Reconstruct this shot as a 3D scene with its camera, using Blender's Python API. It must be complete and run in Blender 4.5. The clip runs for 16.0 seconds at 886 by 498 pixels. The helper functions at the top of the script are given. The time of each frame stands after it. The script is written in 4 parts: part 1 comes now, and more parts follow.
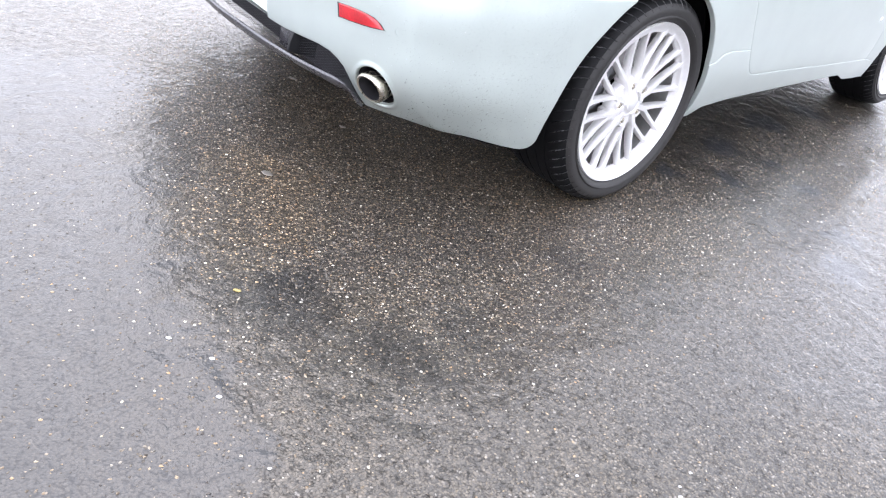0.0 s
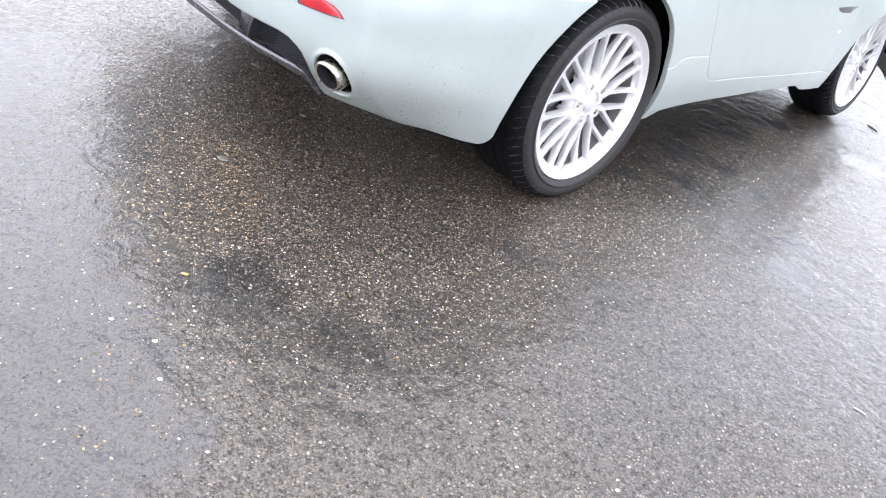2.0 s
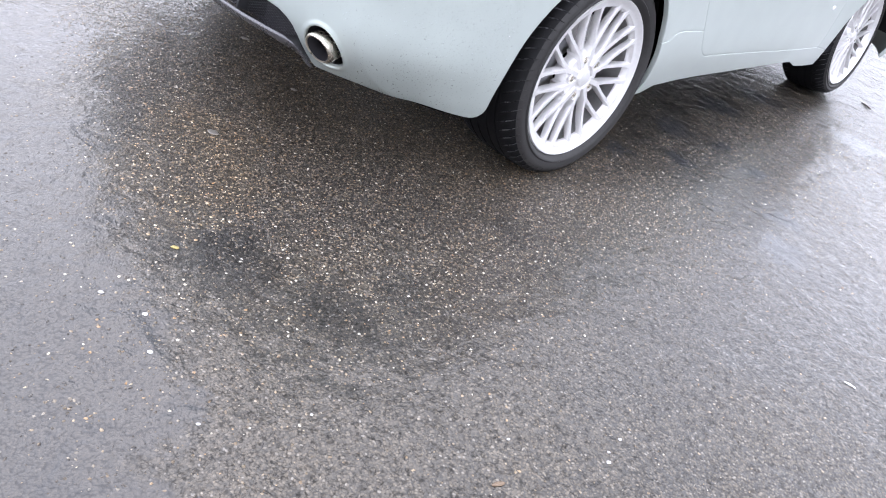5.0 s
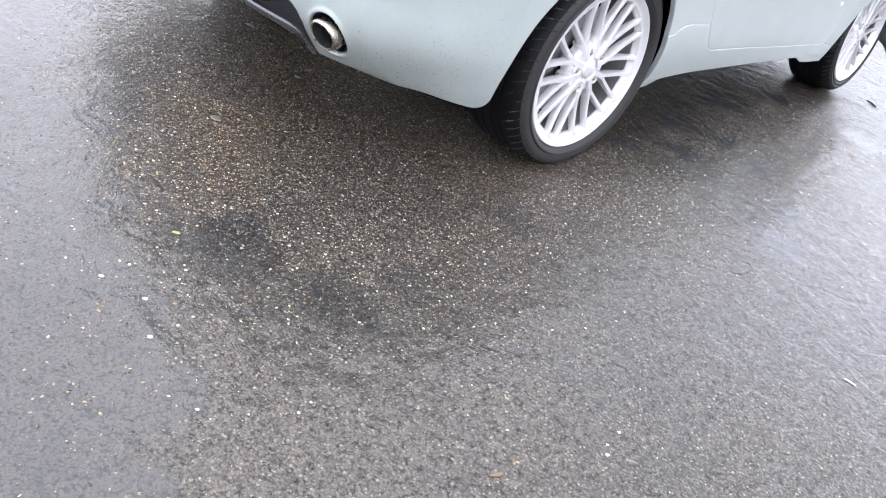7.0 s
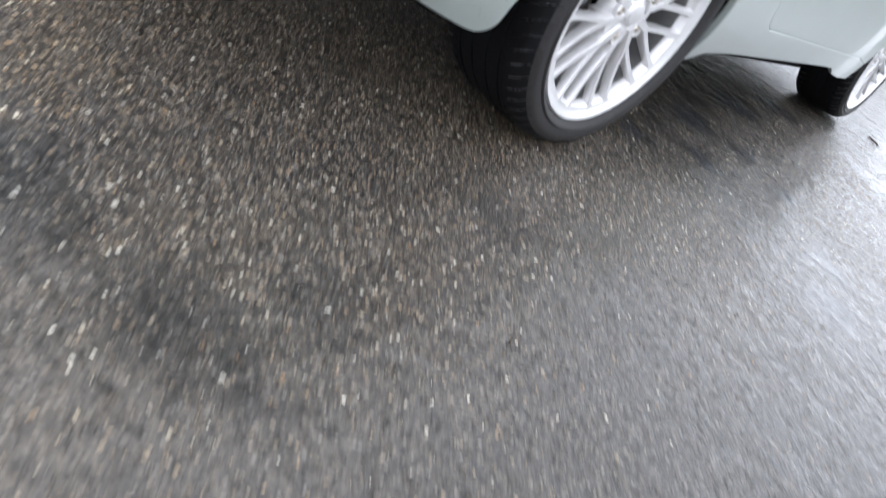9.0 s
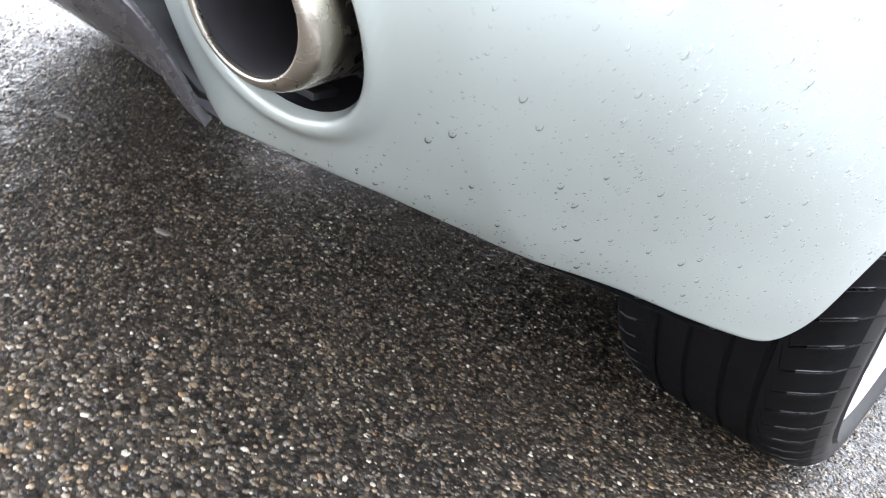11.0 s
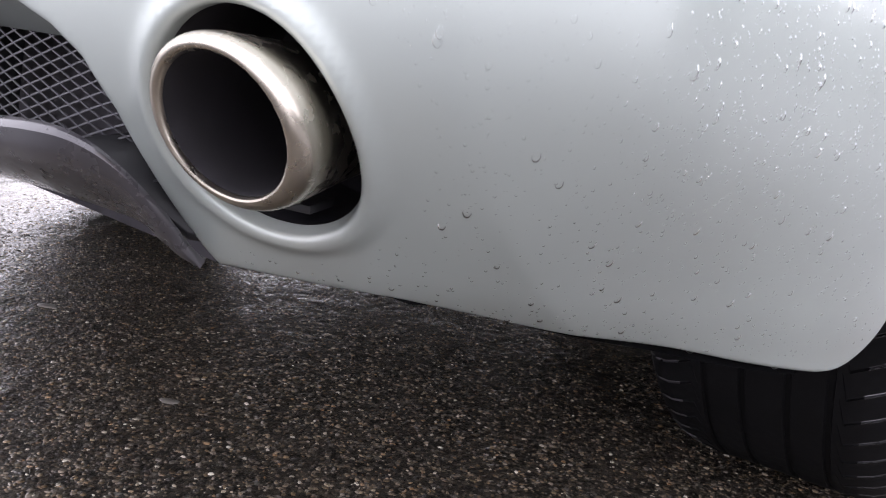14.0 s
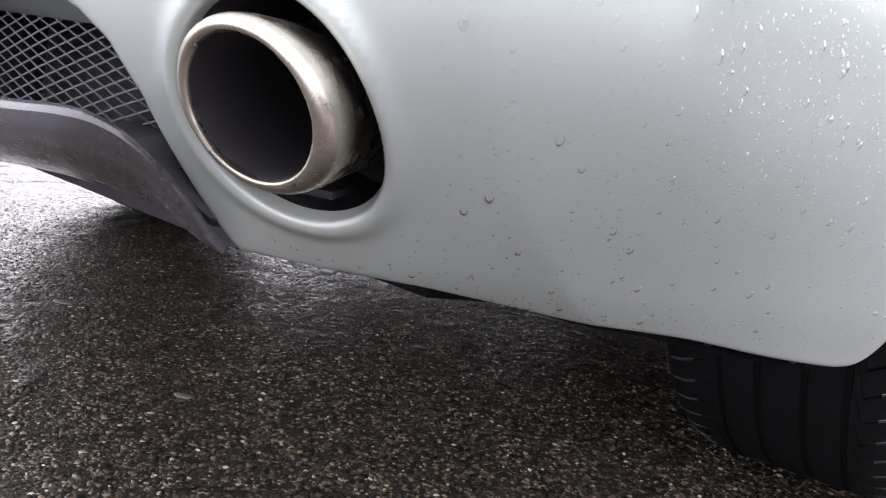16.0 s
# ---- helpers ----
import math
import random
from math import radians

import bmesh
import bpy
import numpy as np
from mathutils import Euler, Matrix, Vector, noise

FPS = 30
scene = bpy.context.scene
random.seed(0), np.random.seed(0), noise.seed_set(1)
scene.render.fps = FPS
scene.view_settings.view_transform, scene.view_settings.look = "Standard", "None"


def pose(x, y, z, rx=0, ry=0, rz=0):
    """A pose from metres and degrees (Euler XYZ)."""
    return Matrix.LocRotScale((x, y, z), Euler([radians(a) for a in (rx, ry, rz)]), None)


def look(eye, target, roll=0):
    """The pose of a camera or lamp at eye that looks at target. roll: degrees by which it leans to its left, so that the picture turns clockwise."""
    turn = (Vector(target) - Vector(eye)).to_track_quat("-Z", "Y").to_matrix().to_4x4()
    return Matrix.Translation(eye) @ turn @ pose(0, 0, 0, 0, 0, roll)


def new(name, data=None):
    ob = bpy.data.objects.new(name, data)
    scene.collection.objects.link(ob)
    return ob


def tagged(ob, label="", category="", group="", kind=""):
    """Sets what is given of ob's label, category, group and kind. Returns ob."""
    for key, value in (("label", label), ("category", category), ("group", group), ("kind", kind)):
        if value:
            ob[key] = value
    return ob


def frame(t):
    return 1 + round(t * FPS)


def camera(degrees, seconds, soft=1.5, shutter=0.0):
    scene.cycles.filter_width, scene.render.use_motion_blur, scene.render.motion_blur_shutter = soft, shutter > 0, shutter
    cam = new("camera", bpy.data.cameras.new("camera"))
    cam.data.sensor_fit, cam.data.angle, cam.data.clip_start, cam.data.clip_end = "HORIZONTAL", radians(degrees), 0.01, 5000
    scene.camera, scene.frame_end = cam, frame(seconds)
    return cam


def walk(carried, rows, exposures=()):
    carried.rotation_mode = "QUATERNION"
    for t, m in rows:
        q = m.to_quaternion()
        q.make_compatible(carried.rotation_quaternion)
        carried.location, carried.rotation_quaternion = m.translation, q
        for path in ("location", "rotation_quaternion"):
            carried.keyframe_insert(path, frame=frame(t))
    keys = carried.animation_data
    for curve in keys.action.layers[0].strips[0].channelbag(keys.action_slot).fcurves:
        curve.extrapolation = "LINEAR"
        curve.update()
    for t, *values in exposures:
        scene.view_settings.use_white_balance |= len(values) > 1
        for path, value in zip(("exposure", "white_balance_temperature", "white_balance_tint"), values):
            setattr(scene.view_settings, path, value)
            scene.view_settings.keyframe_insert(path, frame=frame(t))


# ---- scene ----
cam = camera(59.85, 16.0, soft=1.1, shutter=0.5)
PATH = [
    (0, (2.0779, -2.0302, 1.1478), (1.5262, -1.3987, 0.6029), 15.46),
    (0.5, (2.0882, -2.0196, 1.1450), (1.5371, -1.3817, 0.6070), 16.68),
    (1, (2.0964, -2.0133, 1.1424), (1.5578, -1.3700, 0.5983), 17.09),
    (1.5, (2.1077, -2.0063, 1.1511), (1.5772, -1.3493, 0.6155), 17.57),
    (2, (2.1167, -2.0075, 1.1496), (1.5921, -1.3470, 0.6124), 18.83),
    (2.5, (2.1126, -2.0071, 1.1453), (1.5886, -1.3499, 0.6037), 18.86),
    (3, (2.1175, -2.0004, 1.1436), (1.6075, -1.3373, 0.5958), 19.28),
    (3.5, (2.1162, -2.0017, 1.1389), (1.6108, -1.3401, 0.5849), 19.33),
    (4, (2.1196, -2.0032, 1.1356), (1.6148, -1.3418, 0.5809), 19.13),
    (6.5, (2.1242, -2.0012, 1.1307), (1.6224, -1.3412, 0.5716), 20.38),
    (7, (2.1219, -2.0013, 1.1263), (1.6229, -1.3432, 0.5626), 20.51),
    (7.5, (2.1259, -1.9984, 1.1278), (1.6312, -1.3374, 0.5636), 20.44),
    (8, (2.1256, -1.9825, 1.0996), (1.6358, -1.3140, 0.5401), 23.78),
    (8.2, (2.1201, -1.9298, 1.0184), (1.6684, -1.2522, 0.4380), 30.71),
    (8.5, (1.9987, -1.7766, 0.8679), (1.5962, -1.0651, 0.2919), 35.52),
    (8.7, (1.9049, -1.6921, 0.8445), (1.4852, -0.9753, 0.2877), 30.92),
    (9, (1.6480, -1.5148, 0.6836), (1.2483, -0.7750, 0.1425), 34.60),
    (9.2, (1.5534, -1.4229, 0.6883), (1.1057, -0.6940, 0.1703), 29.59),
    (9.5, (1.3449, -1.2864, 0.6238), (0.8489, -0.5682, 0.1356), 25.22),
    (9.7, (1.2199, -1.2112, 0.5875), (0.6885, -0.5054, 0.1191), 27.14),
    (11.8, (0.9645, -1.0727, 0.3946), (0.3892, -0.2871, 0.1668), 12.33),
    (12, (0.9602, -1.0733, 0.4066), (0.3758, -0.2874, 0.2048), 10.10),
    (12.5, (0.9596, -1.0640, 0.4059), (0.3918, -0.2673, 0.1985), 9.31),
    (13, (0.9555, -1.0635, 0.4050), (0.3786, -0.2717, 0.2043), 9.12),
    (13.5, (0.9556, -1.0627, 0.4013), (0.3750, -0.2730, 0.2029), 9.22),
    (14, (0.9570, -1.0653, 0.4020), (0.3714, -0.2794, 0.2033), 8.93),
    (14.5, (0.9569, -1.0727, 0.4025), (0.3673, -0.2897, 0.2047), 9.20),
    (15, (0.9577, -1.0716, 0.4002), (0.3693, -0.2877, 0.2023), 9.38),
    (15.5, (0.9568, -1.0709, 0.3979), (0.3596, -0.2926, 0.2039), 8.75),
    (16, (0.9555, -1.0711, 0.3907), (0.3589, -0.2920, 0.1983), 9.19),
]
EXPOSURES = [(0.0, 1.29, 6620, 13), (1.5, 1.31, 6620, 13), (4.0, 1.15, 6480, 14), (7.0, 1.08, 6520, 13), (8.0, 1.03, 6520, 11), (8.4, 0.5, 6450, 10), (8.7, 0.5, 6500, 9), (9.5, 1.28, 6650, 9), (11.8, 1.74, 6650, 13), (12.2, 1.5, 6750, 16), (13.0, 0.86, 6900, 20), (15.0, 0.83, 6900, 20), (16.0, 0.92, 6900, 20)]
walk(cam, [(t, look(eye, target, roll)) for t, eye, target, roll in PATH], EXPOSURES)

# ---- light: a bright overcast sky over a wet yard ----
world = bpy.data.worlds.new("overcast_sky")
scene.world = world
world.use_nodes = True
wn, wl = world.node_tree.nodes, world.node_tree.links
wn.clear()
SUN_ELEVATION, SUN_AZIMUTH = radians(52), radians(302)
sky = wn.new("ShaderNodeTexSky")
sky.sky_type = "NISHITA"
sky.sun_disc = False
sky.sun_elevation = SUN_ELEVATION
sky.sun_rotation = SUN_AZIMUTH
sky.dust_density = 6.0
sky.air_density = 1.0
cloud = wn.new("ShaderNodeMix")
cloud.data_type = "RGBA"
cloud.inputs[0].default_value = 0.82
cloud.inputs[7].default_value = (13.75, 14.6, 16.65, 1)
wl.new(sky.outputs[0], cloud.inputs[6])
back = wn.new("ShaderNodeBackground")
back.inputs[1].default_value = 0.128
wl.new(cloud.outputs[2], back.inputs[0])
wout = wn.new("ShaderNodeOutputWorld")
wl.new(back.outputs[0], wout.inputs[0])

sun_data = bpy.data.lights.new("sun", "SUN")
sun_data.energy = 0.55
sun_data.angle = radians(60)
sun_data.color = (1.0, 0.985, 0.965)
sun = new("sun", sun_data)
sun.matrix_world = look((0, 0, 30), (30 * math.sin(SUN_AZIMUTH) * -0.78, 30 * math.cos(SUN_AZIMUTH) * -0.78, 0))


# ---- materials ----
def material(name):
    m = bpy.data.materials.new(name)
    m.use_nodes = True
    nt = m.node_tree
    return m, nt.nodes, nt.links, nt.nodes["Principled BSDF"]


def add(nodes, kind, **values):
    n = nodes.new(kind)
    for k, v in values.items():
        if k in n.inputs:
            n.inputs[k].default_value = v
    return n


def ramp(nodes, stops, mode="LINEAR"):
    r = nodes.new("ShaderNodeValToRGB")
    r.color_ramp.interpolation = mode
    e = r.color_ramp.elements
    while len(e) < len(stops):
        e.new(0.5)
    for el, (p, c) in zip(e, stops):
        el.position = p
        el.color = (*c, 1) if len(c) == 3 else c
    return r


def grey(v):
    return (v, v, v)


def plain(name, color, rough=0.5, metal=0.0, scale=60.0, vary=0.15, bump=0.0, coat=0.0, spec=0.5, rough_vary=0.08):
    """A surface with two scales of variation in tone and gloss."""
    m, n, l, b = material(name)
    tc = n.new("ShaderNodeTexCoord")
    big = add(n, "ShaderNodeTexNoise", Scale=scale * 0.12, Detail=4.0)
    fine = add(n, "ShaderNodeTexNoise", Scale=scale, Detail=6.0)
    l.new(tc.outputs["Object"], big.inputs["Vector"])
    l.new(tc.outputs["Object"], fine.inputs["Vector"])
    mixed = n.new("ShaderNodeMath")
    mixed.operation = "MULTIPLY"
    l.new(big.outputs[0], mixed.inputs[0])
    l.new(fine.outputs[0], mixed.inputs[1])
    lo = tuple(c * (1 - vary) for c in color)
    hi = tuple(min(1, c * (1 + vary)) for c in color)
    r = ramp(n, [(0.1, lo), (0.42, hi)])
    l.new(mixed.outputs[0], r.inputs[0])
    l.new(r.outputs[0], b.inputs["Base Color"])
    rr = ramp(n, [(0.1, grey(max(0, rough - rough_vary))), (0.45, grey(min(1, rough + rough_vary)))])
    l.new(mixed.outputs[0], rr.inputs[0])
    l.new(rr.outputs[0], b.inputs["Roughness"])
    b.inputs["Metallic"].default_value = metal
    b.inputs["Coat Weight"].default_value = coat
    b.inputs["Coat Roughness"].default_value = 0.05
    b.inputs["Specular IOR Level"].default_value = spec
    if bump:
        bp = add(n, "ShaderNodeBump", Strength=bump, Distance=0.002)
        l.new(fine.outputs[0], bp.inputs["Height"])
        l.new(bp.outputs[0], b.inputs["Normal"])
    return m


def paint_material():
    """Pale silver-green metallic lacquer with faint dirt film."""
    m, n, l, b = material("silver_green_paint")
    tc = n.new("ShaderNodeTexCoord")
    flake = add(n, "ShaderNodeTexNoise", Scale=1800.0, Detail=2.0)
    film = add(n, "ShaderNodeTexNoise", Scale=9.0, Detail=6.0)
    l.new(tc.outputs["Object"], flake.inputs["Vector"])
    l.new(tc.outputs["Object"], film.inputs["Vector"])
    tone = ramp(n, [(0.3, (0.475, 0.525, 0.497)), (0.7, (0.52, 0.575, 0.542))])
    l.new(film.outputs[0], tone.inputs[0])
    soot = n.new("ShaderNodeMix")
    soot.data_type, soot.blend_type = "RGBA", "MULTIPLY"
    soot.inputs[7].default_value = (0.70, 0.62, 0.57, 1)
    spot = n.new("ShaderNodeVectorMath")
    spot.operation = "DISTANCE"
    spot.inputs[1].default_value = (0.655, -0.80, 0.296)
    l.new(tc.outputs["Object"], spot.inputs[0])
    reach = add(n, "ShaderNodeMapRange")
    reach.inputs[1].default_value, reach.inputs[2].default_value = 0.055, 0.008
    l.new(spot.outputs["Value"], reach.inputs[0])
    smoky = n.new("ShaderNodeMath")
    smoky.operation = "MULTIPLY"
    l.new(reach.outputs[0], smoky.inputs[0])
    l.new(film.outputs[0], smoky.inputs[1])
    l.new(smoky.outputs[0], soot.inputs[0])
    l.new(tone.outputs[0], soot.inputs[6])
    l.new(soot.outputs[2], b.inputs["Base Color"])
    rr = ramp(n, [(0.3, grey(0.34)), (0.7, grey(0.44))])
    l.new(film.outputs[0], rr.inputs[0])
    l.new(rr.outputs[0], b.inputs["Roughness"])
    b.inputs["Metallic"].default_value = 0.4
    b.inputs["Coat Weight"].default_value = 0.9
    cr_ = ramp(n, [(0.3, grey(0.05)), (0.75, grey(0.12))])
    l.new(film.outputs[0], cr_.inputs[0])
    l.new(cr_.outputs[0], b.inputs["Coat Roughness"])
    bp = add(n, "ShaderNodeBump", Strength=0.04, Distance=0.0004)
    l.new(flake.outputs[0], bp.inputs["Height"])
    l.new(bp.outputs[0], b.inputs["Normal"])
    return m


def blots(n, l, spots):
    """Soft-edged spots of uneven outline: 1 inside, 0 outside."""
    tc = n.new("ShaderNodeTexCoord")
    warp = n.new("ShaderNodeVectorMath")
    warp.operation = "MULTIPLY_ADD"
    warp.inputs[1].default_value = (0.34, 0.34, 0)
    colour = add(n, "ShaderNodeTexNoise", Scale=11.0, Detail=8.0, Roughness=0.7)
    l.new(tc.outputs["Object"], colour.inputs["Vector"])
    l.new(colour.outputs["Color"], warp.inputs[0])
    l.new(tc.outputs["Object"], warp.inputs[2])
    total = None
    for x, y, r in spots:
        far = n.new("ShaderNodeVectorMath")
        far.operation = "DISTANCE"
        far.inputs[1].default_value = (x + 0.17, y + 0.17, 0)
        l.new(warp.outputs[0], far.inputs[0])
        edge = add(n, "ShaderNodeMapRange")
        edge.interpolation_type = "SMOOTHSTEP"
        edge.inputs[1].default_value, edge.inputs[2].default_value = r * 1.25, r * 0.7
        l.new(far.outputs["Value"], edge.inputs[0])
        if total is None:
            total = edge.outputs[0]
        else:
            top = n.new("ShaderNodeMath")
            top.operation = "MAXIMUM"
            l.new(total, top.inputs[0])
            l.new(edge.outputs[0], top.inputs[1])
            total = top.outputs[0]
    return total


def water_film(n, l, calm=None, grain=None):
    """Normal of the rain film: a smooth, gently rolling surface over the grain."""
    tc = n.new("ShaderNodeTexCoord")
    roll = add(n, "ShaderNodeTexNoise", Scale=62.0, Detail=3.0, Roughness=0.6, Distortion=0.4)
    swell = add(n, "ShaderNodeTexNoise", Scale=14.0, Detail=3.0)
    for t in (roll, swell):
        l.new(tc.outputs["Object"], t.inputs["Vector"])
    step = ramp(n, [(0.40, grey(0.0)), (0.455, grey(0.8)), (0.62, grey(1.0))], "EASE")
    l.new(roll.outputs[0], step.inputs[0])
    fine = add(n, "ShaderNodeBump", Strength=0.4, Distance=0.0020)
    l.new(step.outputs[0], fine.inputs["Height"])
    if calm:
        still = add(n, "ShaderNodeMapRange")
        still.inputs[3].default_value, still.inputs[4].default_value = 0.42, 0.15
        l.new(calm, still.inputs[0])
        l.new(still.outputs[0], fine.inputs["Strength"])
    if grain:
        clad = add(n, "ShaderNodeBump", Strength=0.22, Distance=0.0015)
        clad.invert = True
        l.new(grain, clad.inputs["Height"])
        l.new(clad.outputs[0], fine.inputs["Normal"])
    broad = add(n, "ShaderNodeBump", Strength=0.2, Distance=0.006)
    l.new(swell.outputs[0], broad.inputs["Height"])
    l.new(fine.outputs[0], broad.inputs["Normal"])
    ragged = add(n, "ShaderNodeTexNoise", Scale=8.0, Detail=3.0, Roughness=0.5, Distortion=0.8)
    place = n.new("ShaderNodeTexCoord")
    l.new(place.outputs["Object"], ragged.inputs["Vector"])
    dents = add(n, "ShaderNodeBump", Strength=0.6, Distance=0.016)
    l.new(ragged.outputs[0], dents.inputs["Height"])
    l.new(broad.outputs[0], dents.inputs["Normal"])
    return dents.outputs[0]


def dark_reflections(n, l, calm=None):
    """Short crooked marks between stones, painting the film edges' dark reflections: 1 inside."""
    tc = n.new("ShaderNodeTexCoord")
    line = add(n, "ShaderNodeTexNoise", Scale=66.0, Detail=2.0, Roughness=0.5, Distortion=0.8)
    gate = add(n, "ShaderNodeTexNoise", Scale=52.0, Detail=2.0)
    for t in (line, gate):
        l.new(tc.outputs["Object"], t.inputs["Vector"])
    ridge = ramp(n, [(0.44, grey(0.0)), (0.478, grey(1.0)), (0.508, grey(1.0)), (0.546, grey(0.0))])
    l.new(line.outputs[0], ridge.inputs[0])
    some = ramp(n, [(0.47, grey(0.0)), (0.54, grey(1.0))])
    l.new(gate.outputs[0], some.inputs[0])
    both = n.new("ShaderNodeMath")
    both.operation = "MULTIPLY"
    l.new(ridge.outputs[0], both.inputs[0])
    l.new(some.outputs[0], both.inputs[1])
    if not calm:
        return both.outputs[0]
    filled = add(n, "ShaderNodeMapRange")
    filled.inputs[3].default_value, filled.inputs[4].default_value = 1.0, 0.12
    l.new(calm, filled.inputs[0])
    rest = n.new("ShaderNodeMath")
    rest.operation = "MULTIPLY"
    l.new(both.outputs[0], rest.inputs[0])
    l.new(filled.outputs[0], rest.inputs[1])
    return rest.outputs[0]


def darkened_film(n, l, colour, weight, reflections):
    """A colour darkened and a film's weight taken away inside the painted dark reflections."""
    dark = n.new("ShaderNodeMix")
    dark.data_type, dark.blend_type = "RGBA", "MULTIPLY"
    dark.inputs[7].default_value = (0.36, 0.352, 0.345, 1)
    l.new(reflections, dark.inputs[0])
    l.new(colour, dark.inputs[6])
    bare = add(n, "ShaderNodeMapRange")
    bare.inputs[3].default_value, bare.inputs[4].default_value = 1.0, 0.34
    l.new(reflections, bare.inputs[0])
    film = n.new("ShaderNodeMath")
    film.operation = "MULTIPLY"
    l.new(weight, film.inputs[0])
    l.new(bare.outputs[0], film.inputs[1])
    return dark.outputs[2], film.outputs[0]


PUDDLES = [(1.545, 0.54, 0.085), (1.44, 0.78, 0.07), (1.22, 2.08, 0.13), (1.184, 1.03, 0.05), (0.99, 1.06, 0.045), (0.80, 0.98, 0.09), (0.72, 1.48, 0.10), (0.70, 1.93, 0.10), (0.98, 0.72, 0.06), (0.87, 0.49, 0.055)]
# damp patches; the last four paint in the underbody's dark reflection by the sill
DAMP_AND_REFLECTED_SPOTS = [(1.19, -1.08, 0.085), (1.17, -0.88, 0.07), (1.11, -0.38, 0.07), (0.94, -1.17, 0.10), (1.31, -1.04, 0.045), (0.85, 0.67, 0.08), (0.69, 1.16, 0.06), (0.73, 1.63, 0.07), (0.76, 2.0, 0.06)]


def asphalt_material():
    """Worn dark asphalt under a thin, uneven film of rain water."""
    m, n, l, b = material("wet_asphalt")
    tc = n.new("ShaderNodeTexCoord")
    grit = add(n, "ShaderNodeTexVoronoi", Scale=190.0)
    tiny = add(n, "ShaderNodeTexNoise", Scale=420.0, Detail=3.0)
    mid = add(n, "ShaderNodeTexNoise", Scale=28.0, Detail=5.0)
    wide = add(n, "ShaderNodeTexNoise", Scale=1.3, Detail=5.0, Distortion=0.6)
    for t in (grit, tiny, mid, wide):
        l.new(tc.outputs["Object"], t.inputs["Vector"])
    stone = ramp(n, [(0.0, (0.0208, 0.0196, 0.0184)), (0.35, (0.0336, 0.0304, 0.0264)), (0.6, (0.0464, 0.0408, 0.0336)),
                     (0.82, (0.0640, 0.0544, 0.0432)), (0.96, (0.0944, 0.0824, 0.0664)), (1.0, (0.1600, 0.1520, 0.1400))])
    sep = n.new("ShaderNodeSeparateColor")
    l.new(grit.outputs["Color"], sep.inputs[0])
    l.new(sep.outputs[0], stone.inputs[0])
    gap = ramp(n, [(0.45, grey(1.0)), (0.72, grey(0.55))])
    l.new(grit.outputs["Distance"], gap.inputs[0])
    mul = n.new("ShaderNodeMix")
    mul.data_type, mul.blend_type = "RGBA", "MULTIPLY"
    mul.inputs[0].default_value = 1.0
    l.new(stone.outputs[0], mul.inputs[6])
    l.new(gap.outputs[0], mul.inputs[7])
    tint = ramp(n, [(0.35, (0.82, 0.84, 0.9)), (0.65, (1.15, 1.08, 0.98))])
    l.new(wide.outputs[0], tint.inputs[0])
    mul2 = n.new("ShaderNodeMix")
    mul2.data_type, mul2.blend_type = "RGBA", "MULTIPLY"
    mul2.inputs[0].default_value = 1.0
    l.new(mul.outputs[2], mul2.inputs[6])
    l.new(tint.outputs[0], mul2.inputs[7])
    pool = blots(n, l, PUDDLES + [(0.92, -1.62, 0.22), (1.1, -1.6, 0.2), (1.25, -1.57, 0.12), (0.6, -1.6, 0.25), (0.3, -1.6, 0.36), (-0.2, -1.5, 0.36), (0.75, -1.92, 0.36), (1.1, -1.85, 0.26), (1.3, -1.74, 0.17), (1.42, -1.8, 0.2), (-0.25, -1.2, 0.2)])
    damp_and_reflected = blots(n, l, DAMP_AND_REFLECTED_SPOTS)
    drown = n.new("ShaderNodeMix")
    drown.data_type, drown.blend_type = "RGBA", "MIX"
    drown.inputs[7].default_value = (0.026, 0.0275, 0.032, 1)
    deep = n.new("ShaderNodeMath")
    deep.operation = "MULTIPLY"
    deep.inputs[1].default_value = 0.85
    l.new(pool, deep.inputs[0])
    l.new(deep.outputs[0], drown.inputs[0])
    l.new(mul2.outputs[2], drown.inputs[6])
    wet = n.new("ShaderNodeMath")
    wet.operation = "MULTIPLY_ADD"
    wet.inputs[1].default_value = 0.5
    l.new(mid.outputs[0], wet.inputs[0])
    half = n.new("ShaderNodeMath")
    half.operation = "MULTIPLY"
    half.inputs[1].default_value = 0.5
    l.new(wide.outputs[0], half.inputs[0])
    l.new(half.outputs[0], wet.inputs[2])
    rr = ramp(n, [(0.36, grey(0.3)), (0.62, grey(0.5))])
    l.new(wet.outputs[0], rr.inputs[0])
    l.new(rr.outputs[0], b.inputs["Roughness"])
    b.inputs["IOR"].default_value = 1.4
    height = n.new("ShaderNodeMath")
    height.operation = "MULTIPLY_ADD"
    height.inputs[1].default_value = -0.8
    l.new(grit.outputs["Distance"], height.inputs[0])
    l.new(tiny.outputs[0], height.inputs[2])
    bp = add(n, "ShaderNodeBump", Strength=0.55, Distance=0.0022)
    l.new(height.outputs[0], bp.inputs["Height"])
    bp2 = add(n, "ShaderNodeBump", Strength=0.35, Distance=0.01)
    l.new(mid.outputs[0], bp2.inputs["Height"])
    l.new(bp.outputs[0], bp2.inputs["Normal"])
    l.new(bp2.outputs[0], b.inputs["Normal"])
    l.new(water_film(n, l, pool, grit.outputs["Distance"]), b.inputs["Coat Normal"])
    dull = add(n, "ShaderNodeMapRange")
    dull.inputs[3].default_value, dull.inputs[4].default_value = 1.0, 0.6
    l.new(damp_and_reflected, dull.inputs[0])
